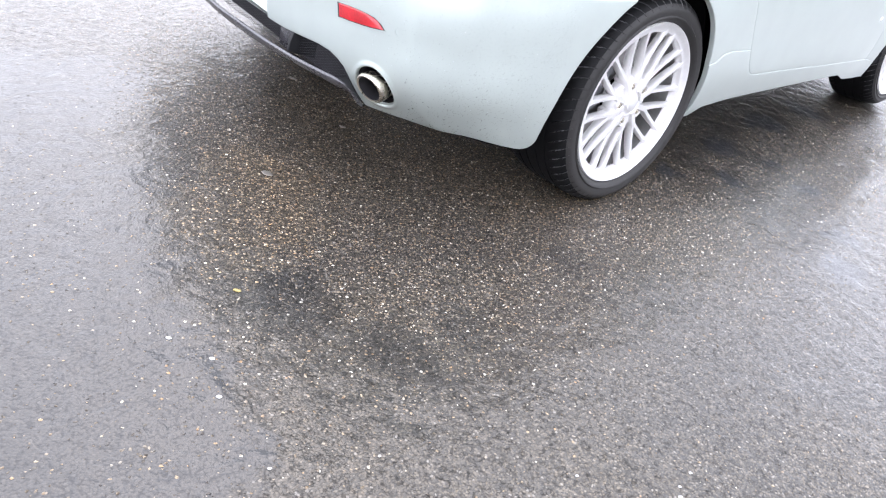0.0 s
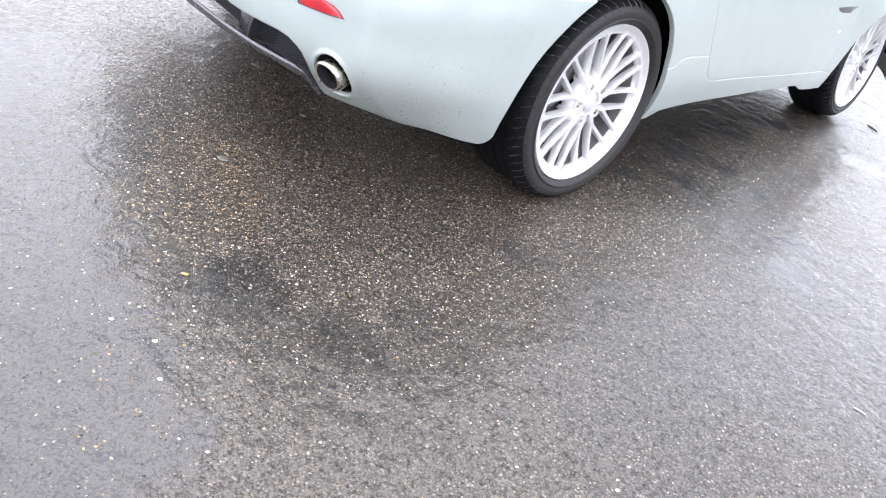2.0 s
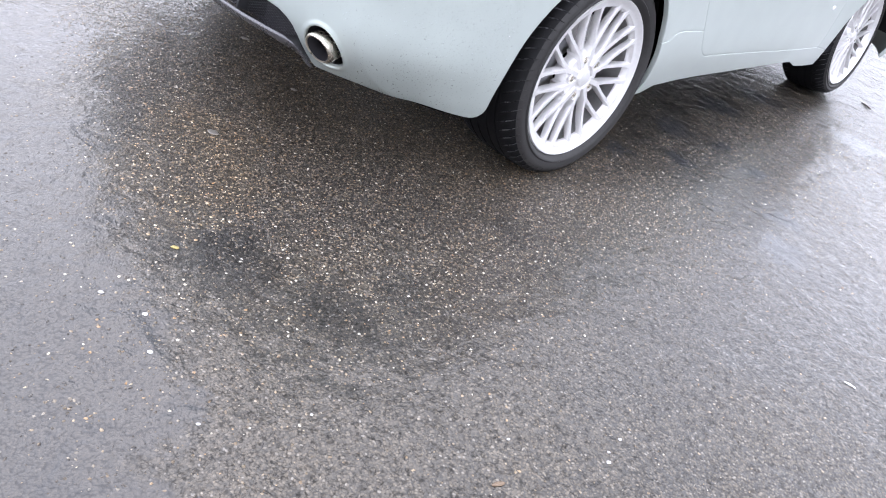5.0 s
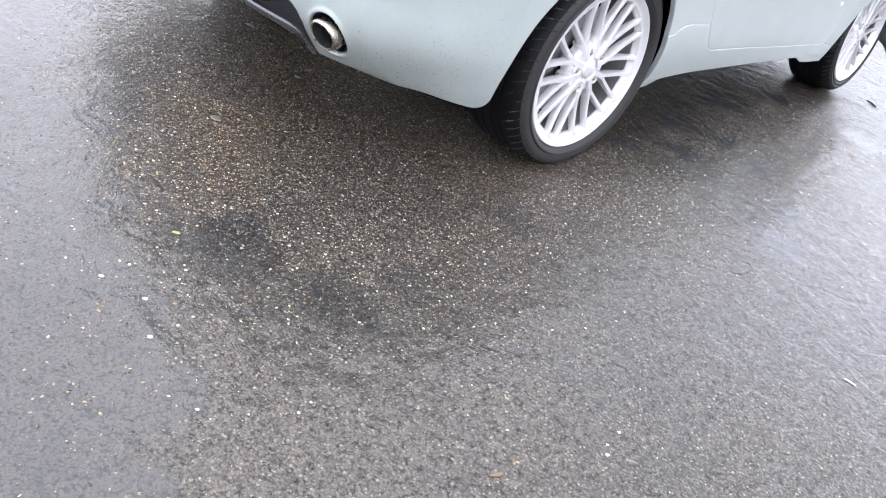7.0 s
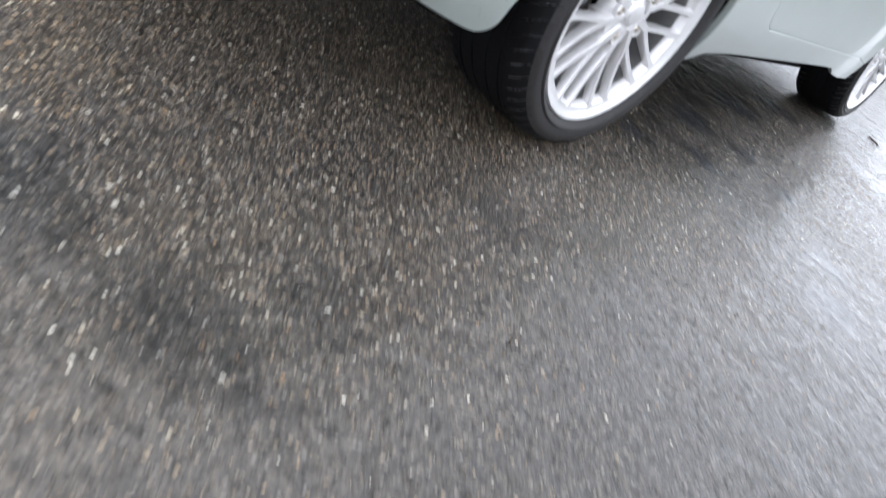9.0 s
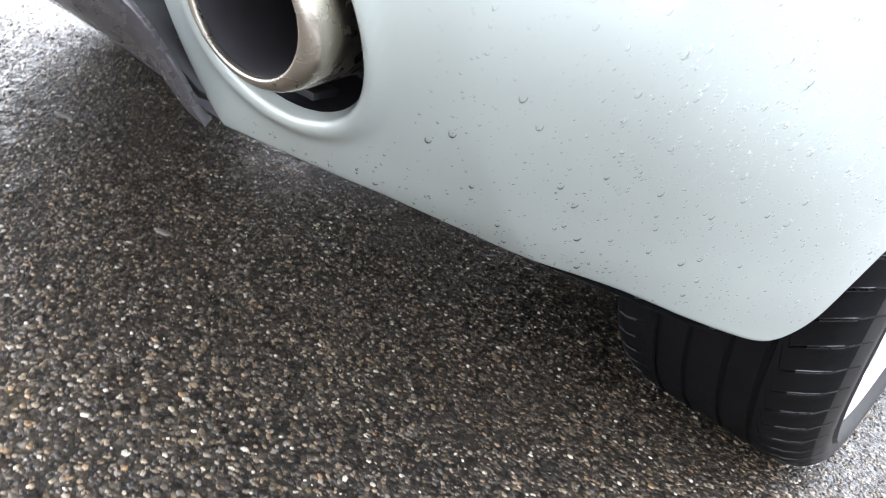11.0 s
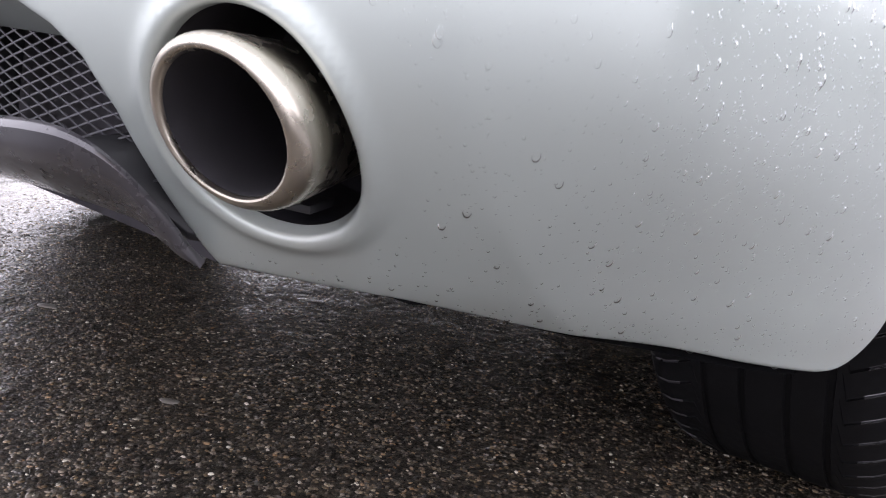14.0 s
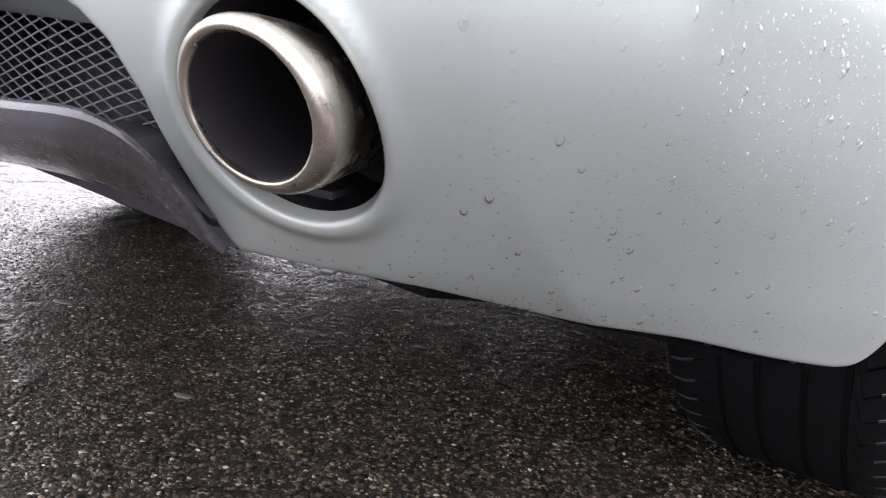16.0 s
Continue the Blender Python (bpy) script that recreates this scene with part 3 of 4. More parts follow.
def panel(regions, u0, u1, nu, v0, v1, nv, lip=0.004, depth=0.018, seam=True):
    """The piece of skin where every region function is positive, with rolled edges. Returns verts and faces for x >= 0."""
    us, vs = np.linspace(u0, u1, nu + 1), np.linspace(v0, v1, nv + 1)
    U, V = np.meshgrid(us, vs, indexing="ij")
    pts = skin(U.ravel(), V.ravel())
    vals = [f(pts).reshape(U.shape) for f in regions]
    verts, faces, keys = [], [], {}

    def vert(u, v, p=None):
        key = (round(u, 6), round(v, 6))
        if key not in keys:
            keys[key] = len(verts)
            verts.append((u, v))
        return keys[key]

    for i in range(nu):
        for j in range(nv):
            corner = [(i, j), (i + 1, j), (i + 1, j + 1), (i, j + 1)]
            low = [min(w[c] for c in corner) for w in vals]
            if min(low) > 0:
                faces.append([vert(us[a], vs[b]) for a, b in corner])
                continue
            if min(max(w[c] for c in corner) for w in vals) <= 0:
                continue
            poly = [(us[a], vs[b]) for a, b in corner]
            for f, lo in zip(regions, low):
                if lo > 0 or len(poly) < 3:
                    continue
                fv = f(skin([q[0] for q in poly], [q[1] for q in poly]))
                out = []
                for k in range(len(poly)):
                    a, b, fa, fb = poly[k - 1], poly[k], fv[k - 1], fv[k]
                    if (fa > 0) != (fb > 0):
                        # the same order from both sides of a shared edge, so that neighbours meet
                        (p_, ga), (q_, gb) = sorted(((a, fa), (b, fb)))
                        ta, tb = 0.0, 1.0
                        for _ in range(6):
                            t = ta + (tb - ta) * ga / (ga - gb)
                            g = f(skin([p_[0] + (q_[0] - p_[0]) * t], [p_[1] + (q_[1] - p_[1]) * t]))[0]
                            if abs(g) < 1e-6:
                                break
                            if (g > 0) == (ga > 0):
                                ta, ga = t, g
                            else:
                                tb, gb = t, g
                        out.append((p_[0] + (q_[0] - p_[0]) * t, p_[1] + (q_[1] - p_[1]) * t))
                    if fb > 0:
                        out.append(b)
                poly = out
            if len(poly) >= 3:
                ids = [vert(*q) for q in poly]
                ids = [q for k, q in enumerate(ids) if q != ids[k - 1]]
                if len(ids) >= 3:
                    faces.append(ids)
    uv = np.array(verts)
    co = skin(uv[:, 0], uv[:, 1])
    nm = skin_normal(uv[:, 0], uv[:, 1])
    # rolled rim along the open edges
    count = {}
    for f in faces:
        for a, b in zip(f, f[1:] + f[:1]):
            count.setdefault((min(a, b), max(a, b)), []).append((a, b))
    rim = [e[0] for e in count.values() if len(e) == 1]
    rim = [(a, b) for a, b in rim if not (seam and co[a][0] < 1e-4 and co[b][0] < 1e-4)]
    outward = {}
    for a, b in rim:
        d = co[b] - co[a]
        o = np.cross(d, nm[a] + nm[b])
        ln = np.linalg.norm(o)
        if ln > 1e-9:
            for q in (a, b):
                outward[q] = outward.get(q, 0) + o / ln * min(1, np.linalg.norm(d) / 0.004)
    # even out the direction along the rim
    beside = {q: [] for q in outward}
    for a, b in rim:
        if a in outward and b in outward:
            beside[a].append(b)
            beside[b].append(a)
    for _ in range(10):
        unit = {q: o / max(np.linalg.norm(o), 1e-9) for q, o in outward.items()}
        outward = {q: unit[q] + sum(unit[k] for k in beside[q]) for q in outward}
    co = [Vector(c) for c in co]
    prev = {q: q for q in outward}
    steps = [(lip * math.sin(radians(a)), lip * (1 - math.cos(radians(a)))) for a in (25, 50, 72, 90)] + [(lip, depth)]
    for out_d, in_d in steps:
        ring = {}
        for q, o in outward.items():
            o = o / max(np.linalg.norm(o), 1e-9)
            ring[q] = len(co)
            co.append(co[q] + Vector(o * out_d - nm[q] * in_d))
        for a, b in rim:
            if a in ring and b in ring:
                faces.append([prev[a], ring[a], ring[b], prev[b]][::-1] if False else [prev[b], prev[a], ring[a], ring[b]])
        prev = ring
    return co, faces


def both_sides(co, faces):
    """Mirrors the right half of a panel to the left and welds the middle."""
    n = len(co)
    mirror = [Vector((-c.x, c.y, c.z)) for c in co]
    return list(co) + mirror, faces + [[n + q for q in f[::-1]] for f in faces]


def skin_part(name, co, faces, mat, parent, label=""):
    bm = bmesh.new()
    vs = [bm.verts.new(c) for c in co]
    for f in faces:
        try:
            bm.faces.new([vs[q] for q in f])
        except ValueError:
            pass
    bmesh.ops.remove_doubles(bm, verts=[v for v in bm.verts if abs(v.co.x) < 2e-4], dist=1e-4)
    # slivers along the cut edges would spoil the shading
    bmesh.ops.remove_doubles(bm, verts=bm.verts, dist=0.0007)
    bmesh.ops.dissolve_degenerate(bm, dist=0.0004, edges=bm.edges)
    me = bpy.data.meshes.new(name)
    bm.to_mesh(me)
    bm.free()
    me.materials.append(mat)
    me.shade_smooth()
    ob = new(name, me)
    ob.parent = parent
    if label:
        tagged(ob, label)
    return ob


ARCH_REAR = (-0.025, 0.348, 0.392)
ARCH_FRONT = (2.56, 0.345, 0.40)


def outside_rear_arch(p):
    """The rear opening, closer to the tyre before the wheel than behind it."""
    dy, dz = p[:, 1] - ARCH_REAR[0], p[:, 2] - ARCH_REAR[1]
    turn = np.degrees(np.arctan2(dz, dy))
    return np.hypot(dy, dz) - np.interp(turn, [-110, -100, -60, -20, -8, 5, 20, 40, 60, 95], [ARCH_REAR[2], ARCH_REAR[2], 0.40, 0.40, 0.395, 0.374, 0.359, 0.361, 0.37, ARCH_REAR[2]])


def outside_front_arch(p):
    """The front opening reaches further behind its wheel than before it."""
    dy = p[:, 1] - ARCH_FRONT[0]
    dy = np.where(dy < 0, dy * 0.40 / 0.53, dy)
    return np.hypot(dy, np.maximum(p[:, 2] - ARCH_FRONT[1], (p[:, 2] - ARCH_FRONT[1]) * 0.35)) - ARCH_FRONT[2]


def outside_pipe(p):
    d = p - np.array(PIPE_HOLE) - [-0.0010, 0, -0.0052]
    return np.linalg.norm(d * [1.03, 0.7, 0.86], axis=1) - 0.0575


def low_edge(y, x):
    """Height of the body's lower edge."""
    tail = np.interp(x, [0.55, 0.60, 0.68, 0.72, 0.75, 0.79, 0.82, 0.86, 0.90], [0.278, 0.278, 0.275, 0.270, 0.264, 0.255, 0.247, 0.239, 0.239])
    side = np.interp(y, [0.30, 0.40, 0.46, 0.7, 1.0, 1.55, 1.66, 1.75, 1.9, 2.05, 2.2, 3.0, 3.5], [0.246, 0.25, 0.277, 0.28, 0.282, 0.288, 0.285, 0.256, 0.240, 0.237, 0.237, 0.237, 0.237])
    return np.where(y < 0, tail, side)


def above_low_edge(p):
    return p[:, 2] - low_edge(p[:, 1], p[:, 0]) - 0.004


def above_diffuser(p):
    """Outside the wide mouth of the diffuser."""
    x, z = p[:, 0], p[:, 2]
    beside = x - np.interp(z, [0.25, 0.283, 0.31, 0.34, 0.368, 0.394, 0.41], [0.590, 0.584, 0.5815, 0.5785, 0.575, 0.564, 0.545])
    over = z - np.interp(x, [0, 0.25, 0.345, 0.407, 0.484, 0.524, 0.551], [0.404, 0.405, 0.406, 0.412, 0.419, 0.416, 0.404])
    return np.where(p[:, 1] < -0.5, np.maximum(beside, over) - 0.003, 1.0)


def plate_recess(p):
    """Outside the hollow for the licence plate."""
    return np.where(p[:, 1] < -0.7, np.maximum(p[:, 0] - 0.272, np.maximum(0.36 - p[:, 2], p[:, 2] - 0.60)), 1.0)


def rounded_corner(p):
    """Above the lower edge and outside the rear arch, their corner rounded off."""
    a, b, r = above_low_edge(p), outside_rear_arch(p), 0.036
    return np.where((a < r) & (b < r), r - np.hypot(r - a, r - b), np.minimum(a, b))


BUMPER_TOP = 0.692


def rear_of_arch(p):
    return -0.05 - p[:, 1]


def door_shape(p):
    y, z = p[:, 1], p[:, 2]
    back_edge = np.interp(z, [0.36, 0.453, 0.486, 0.589, 0.696, 0.9], [0.665, 0.628, 0.602, 0.525, 0.462, 0.37])
    bottom = np.interp(y, [0.5, 0.8, 1.05, 1.4, 1.7, 1.9], [0.386, 0.384, 0.378, 0.366, 0.358, 0.352])
    a, b, c = y - back_edge, z - bottom, 1.90 - y
    r = 0.085
    ab = np.where((a < r) & (b < r), r - np.hypot(np.minimum(a - r, 0), np.minimum(b - r, 0)), np.minimum(a, b))
    return np.minimum(ab, c)


def sill_shape(p):
    """Below the crease line, between the wheels."""
    y, z = p[:, 1], p[:, 2]
    top = np.interp(y, [0.3, 0.36, 0.375, 0.40, 0.45, 0.60, 0.66], [0.46, 0.468, 0.485, 0.494, 0.497, 0.488, 0.48])
    top2 = np.interp(y, [0.66, 1.05, 1.4, 1.7, 1.85, 2.05], [0.50, 0.50, 0.5, 0.356, 0.345, 0.322])
    return np.where(y < 0.66, top, np.where(y < 1.90, 0.5, np.interp(y, [1.90, 2.05], [0.345, 0.322]))) - z


def cap(p):
    return 1.2 - p[:, 2]


GAP = 0.0052
car = new("car")
tagged(car, "pale silver-green sports coupe parked on wet asphalt", "car")

def drawn_in(region):
    """A region less the room that the bumper's broad rolled edge takes."""
    return lambda p: region(p) - 0.001


c, f = panel([drawn_in(lambda p: BUMPER_TOP - GAP - p[:, 2]), rear_of_arch] + [drawn_in(q) for q in (rounded_corner, outside_pipe, above_diffuser, plate_recess)], 0, 6.4, 320, 0, 5, 150, lip=0.0055, depth=0.012)
skin_part("rear_bumper", *both_sides(c, f), PAINT, car, "pale green rear bumper wet with raindrops")
for name_, half in (("rear_body", lambda p: 1.2 - p[:, 1]), ("front_body", lambda p: p[:, 1] - 1.2)):
    c, f = panel([half, lambda p: np.maximum(p[:, 2] - BUMPER_TOP, p[:, 1] + 0.05), outside_rear_arch, outside_front_arch, lambda p: -door_shape(p) - GAP, lambda p: -np.where(p[:, 1] < 0.2, -1, np.where(p[:, 1] > 2.3, -1, sill_shape(p))) - GAP, above_low_edge], 0, _n - 1, 250, 0, 6, 72, lip=0.003)
    skin_part(name_, *both_sides(c, f), PAINT, car)
for side in (1, -1):
    c, f = panel([door_shape], 8.0, 11.8, 70, 1, 6, 60, lip=0.0025)
    skin_part("door", [Vector((q.x * side, q.y, q.z)) for q in c], f if side > 0 else [g[::-1] for g in f], PAINT, car)
    c, f = panel([sill_shape, lambda p: -door_shape(p) - GAP, outside_rear_arch, outside_front_arch, above_low_edge, lambda p: p[:, 1] - 0.2, lambda p: 2.3 - p[:, 1]], 7.4, 12.5, 90, 0, 3.2, 46, lip=0.0025)
    skin_part("side_sill", [Vector((q.x * side, q.y, q.z)) for q in c], f if side > 0 else [g[::-1] for g in f], PAINT, car)


def upper_body():
    """Deck, bonnet and cabin, closed over the skin's top line."""
    us = np.linspace(0, _n - 1, 120)
    edge = skin(us, np.full(len(us), 6.0))
    yc = np.linspace(edge[0, 1], edge[-1, 1], len(us))
    bm = bmesh.new()
    rows = []
    for w in np.linspace(0, 1, 14):
        row = []
        for k in range(len(us)):
            x, y, z = edge[k]
            yy = y + (0.35 * yc[k] + 0.65 * y - y) * w
            row.append(bm.verts.new((x * (1 - w), yy, z + 0.05 * math.sin(w * math.pi / 2) + 0.004)))
        rows.append(row)
    for a, b in zip(rows, rows[1:]):
        for k in range(len(us) - 1):
            bm.faces.new((a[k], a[k + 1], b[k + 1], b[k]))
    geom = list(bm.verts) + list(bm.edges) + list(bm.faces)
    copy = bmesh.ops.duplicate(bm, geom=geom)["geom"]
    bmesh.ops.scale(bm, vec=(-1, 1, 1), verts=[g for g in copy if isinstance(g, bmesh.types.BMVert)])
    bmesh.ops.remove_doubles(bm, verts=bm.verts, dist=1e-4)
    part("bonnet_and_deck", bm, PAINT, car)
    # cabin: rings of a rounded tear-drop from the waist to the roof
    def ring(h):
        hw = 0.70 - 0.20 * max(h, 0) ** 1.3
        y0, y1 = -0.42 + 0.80 * h, 1.78 - 0.82 * h
        pts = []
        for k in range(48):
            a = 2 * math.pi * k / 48
            ca, sa = math.cos(a), math.sin(a)
            x = hw * math.copysign(abs(ca) ** 0.6, ca)
            y = (y0 + y1) / 2 + (y1 - y0) / 2 * math.copysign(abs(sa) ** 0.75, sa)
            pts.append((x, y, 0.93 + 0.30 * h))
        return pts
    bm = bmesh.new()
    rings = [[bm.verts.new(q) for q in ring(h)] for h in (-0.1, 0.0, 0.25, 0.5, 0.75, 0.9)]
    for a, b in zip(rings, rings[1:]):
        for k in range(48):
            bm.faces.new((a[k], a[(k + 1) % 48], b[(k + 1) % 48], b[k]))
    part("cabin_window", bm, TINT, car, "dark tinted cabin glass")
    bm = bmesh.new()
    base = ring(0.88)
    mid = (0, sum(q[1] for q in base) / 48, 0)
    rings = []
    for s, lift in ((1.02, 0.0), (1.0, 0.014), (0.85, 0.034), (0.55, 0.052), (0.2, 0.06)):
        rings.append([bm.verts.new((q[0] * s, mid[1] + (q[1] - mid[1]) * s, q[2] + lift)) for q in base])
    for a, b in zip(rings, rings[1:]):
        for k in range(48):
            bm.faces.new((a[k], a[(k + 1) % 48], b[(k + 1) % 48], b[k]))
    bm.faces.new(rings[-1])
    part("roof", bm, PAINT, car)


upper_body()


def underbody():
    bm = bmesh.new()
    # flat floor with a ramp up to the tail and the nose
    prism(bm, [(-0.57, y, z) for y, z in ((-0.58, 0.31), (-0.58, 0.225), (0.1, 0.12), (3.05, 0.12), (3.3, 0.22), (3.3, 0.31))], (1.14, 0, 0))
    for s in (1, -1):
        bmesh.ops.create_cube(bm, size=1, matrix=Matrix.LocRotScale((s * 0.70, 1.285, 0.32), None, (0.28, 1.68, 0.03)))
        bmesh.ops.create_cube(bm, size=1, matrix=Matrix.LocRotScale((s * 0.70, -0.50, 0.36), None, (0.24, 0.14, 0.02)))
        bmesh.ops.create_cube(bm, size=1, matrix=Matrix.LocRotScale((s * 0.6, 1.3, 0.5), None, (0.02, 3.6, 0.45)))
    bmesh.ops.create_cube(bm, size=1, matrix=Matrix.LocRotScale((0, -0.60, 0.45), None, (1.2, 0.02, 0.36)))
    part("underbody", bm, LINER, car, "dark underbody panels", smooth=False)
    bm = bmesh.new()
    rows = []
    for u in np.linspace(0.0, 4.85, 60):
        p = raw_skin([u], [0.75])[0] - skin_normal([u], [0.75])[0] * 0.014
        z = 0.292
        if p[0] >= 0.6:
            edge_z = float(low_edge(-1.0, p[0]))
            z = edge_z + float(np.interp(p[0], [0.64, 0.70, 0.78, 0.86], [0.008, 0.003, -0.002, -0.004]))
            level = min(0.9, max(0.02, (edge_z + 0.008 - 0.24) / 0.06))
            p = raw_skin([u], [level])[0] - skin_normal([u], [level])[0] * 0.016
        else:
            p[1] = max(p[1], -0.77)
        rows.append((p[0], p[1], z))
    rows = [(-x, y, z) for x, y, z in rows[:0:-1]] + rows
    outer = [bm.verts.new(q) for q in rows]
    inner = [bm.verts.new((x * 0.99, -0.415, z - 0.004)) for x, y, z in rows]
    for k in range(len(rows) - 1):
        bm.faces.new((outer[k], outer[k + 1], inner[k + 1], inner[k]))
    part("rear_undertray", bm, LINER, car, "black undertray inside the bumper")
    for s in (1, -1):
        for cy, cz, r in ((ARCH_REAR[0], ARCH_REAR[1], 0.405), (2.50, 0.345, 0.46)):
            bm = bmesh.new()
            lathe_x(bm, [(s * 0.60, r + 0.02), (s * (0.835 if cy < 1 else 0.80), r + 0.02), (s * (0.85 if cy < 1 else 0.815), r + 0.004)], 44, *((-14, 196) if cy < 1 else (2, 178)))
            ob = part("wheel_arch_liner", bm, LINER, car, "black plastic wheel arch liner")
            ob.location = (0, cy, cz)


underbody()


# ---- wheels ----
def wheel(centre, radius, half_width, side, turn, parent, camber=0.0, steer=0.0):
    """A tyre on an alloy rim of ten parallel spoke pairs with five lugs, brake disc and caliper. The hub's outer face looks along +x before turning."""
    hub = new("wheel")
    hub.parent = parent
    tagged(hub, "silver multi-spoke alloy wheel with black tyre")
    hub.matrix_basis = (Matrix.Translation(centre) @ Matrix.Rotation(radians(steer) if side > 0 else math.pi + radians(steer), 4, "Z")
                        @ Matrix.Rotation(-radians(camber), 4, "Y") @ Matrix.Rotation(radians(turn), 4, "X"))
    w, R, face = half_width, radius, 0.115
    rim_r = 0.262
    # tyre: rounded sidewalls with a rim-guard rib, flat tread, grooves cut round it and curved ones across its shoulders
    bm = bmesh.new()
    prof = [(face - 0.012, rim_r - 0.012), (face + 0.004, rim_r - 0.001), (w - 0.006, rim_r + 0.008), (w + 0.001, rim_r + 0.014), (w + 0.002, rim_r + 0.018), (w - 0.002, rim_r + 0.022),
            (w + 0.001, rim_r + 0.036), (w - 0.001, R - 0.030), (w - 0.008, R - 0.02), (w - 0.018, R - 0.010), (w - 0.032, R - 0.004), (w - 0.046, R - 0.0016), (w - 0.060, R - 0.0004), (w - 0.066, R - 0.0004)]
    tread = []
    for g in (0.060, 0.022, -0.022, -0.060):
        tread += [(g + 0.0040, R), (g + 0.0025, R - 0.004), (g - 0.0025, R - 0.004), (g - 0.0040, R)]
    prof = prof + tread + [(-x, r) for x, r in prof[::-1]]
    pitches = 64
    shares = (0.0, 0.02, 0.045, 0.085, 0.11, 0.13, 0.42, 0.71)
    angles = [360 / pitches * (k + f_) for k in range(pitches) for f_ in shares]
    rings = lathe_x(bm, prof, 0, angles=angles)
    for k, ring in enumerate(rings):
        for j in range(7, 13):
            for q, way in ((ring[j], 1), (ring[len(prof) - 1 - j], -1)):
                d = Vector((0, q.co.y, q.co.z)).normalized()
                if k % 8 in (2, 3):
                    q.co -= d * (0.006 if j > 8 else 0.003 if j == 8 else 0.001)
                elif k % 8 in (1, 4) and j > 8:
                    q.co += d * 0.0005
                # the grooves sweep backwards as they run in from the shoulder
                q.co.rotate(Matrix.Rotation(radians(way * 0.55 * (j - 7) ** 1.4), 3, "X"))
    tyre = part("tyre", bm, RUBBER, hub, "black low-profile road tyre")
    tyre.data.materials.append(SIDEWALL)
    tyre.data.materials.append(WET_GLINT)
    for poly in tyre.data.polygons:
        c = poly.center
        far = math.hypot(c.y, c.z)
        if far < R - 0.019:
            poly.material_index = 1
        # groove walls at the shoulders get the painted glint
        elif abs(poly.normal.z * c.y - poly.normal.y * c.z) / far > 0.3 and abs(c.x) > w - 0.05:
            poly.material_index = 2
    # rim: broad polished flange and deep barrel
    bm = bmesh.new()
    lathe_x(bm, [(face - 0.01, rim_r - 0.014), (face + 0.004, rim_r), (face + 0.009, rim_r - 0.003), (face + 0.008, rim_r - 0.008), (face + 0.001, rim_r - 0.015), (face - 0.002, rim_r - 0.030), (face - 0.008, rim_r - 0.035), (face - 0.024, rim_r - 0.038)], 160)
    part("rim", bm, ALLOY, hub, "bright silver alloy rim")
    bm = bmesh.new()
    lathe_x(bm, [(face - 0.024, rim_r - 0.038), (face - 0.04, rim_r - 0.038), (-face + 0.02, rim_r - 0.036), (-face, rim_r - 0.02), (-face - 0.006, rim_r)], 120)
    part("barrel", bm, BARREL, hub, "dull rim barrel grey with brake dust")
    half_gap = 0.0285
    for k in range(10):
        mid = radians(36 * k)
        radial, tang = Vector((0, math.cos(mid), math.sin(mid))), Vector((0, -math.sin(mid), math.cos(mid)))
        for sgn in (-1, 1):
            bm = bmesh.new()
            cs, ss = [], []
            for q in range(8):
                f_ = q / 7
                along = 0.080 + (0.237 - 0.080) * f_
                cx = face - 0.013 + 0.010 * f_ ** 2 - 0.003 * math.sin(f_ * math.pi)
                hw = 0.0084 - 0.001 * f_ + 0.006 * max(0, f_ - 0.85) / 0.15
                dp = 0.026 - 0.010 * f_
                cs.append(Vector((cx, 0, 0)) + radial * along + tang * sgn * half_gap)
                ss.append([tang * hw * 0.62 + Vector((0.003, 0, 0)), tang * hw + Vector((-0.004, 0, 0)), tang * hw * 0.9 + Vector((-dp, 0, 0)),
                           -tang * hw * 0.9 + Vector((-dp, 0, 0)), -tang * hw + Vector((-0.004, 0, 0)), -tang * hw * 0.62 + Vector((0.003, 0, 0))])
            sweep(bm, cs, ss)
            part("spoke", bm, ALLOY, hub)
        # the root where neighbouring spokes run together
        root = mid + radians(18)
        radial, tang = Vector((0, math.cos(root), math.sin(root))), Vector((0, -math.sin(root), math.cos(root)))
        bm = bmesh.new()
        cs, ss = [], []
        for q in range(4):
            f_ = q / 3
            hw = 0.0125 - 0.001 * f_
            cs.append(Vector((face - 0.011 - 0.003 * f_, 0, 0)) + radial * (0.040 + 0.062 * f_))
            ss.append([tang * hw * 0.6 + Vector((0.003, 0, 0)), tang * hw + Vector((-0.005, 0, 0)), tang * hw + Vector((-0.045, 0, 0)),
                       -tang * hw + Vector((-0.045, 0, 0)), -tang * hw + Vector((-0.005, 0, 0)), -tang * hw * 0.6 + Vector((0.003, 0, 0))])
        sweep(bm, cs, ss)
        part("spoke_root", bm, ALLOY, hub)
    # hub: dished centre with five lug wells and a cap
    bm = bmesh.new()
    lathe_x(bm, [(face - 0.055, 0.088), (face - 0.030, 0.085), (face - 0.020, 0.078), (face - 0.017, 0.038), (face - 0.012, 0.030), (face - 0.008, 0.027), (face - 0.008, 0.0245), (face - 0.009, 0.0005)], 60)
    part("hub", bm, ALLOY, hub)
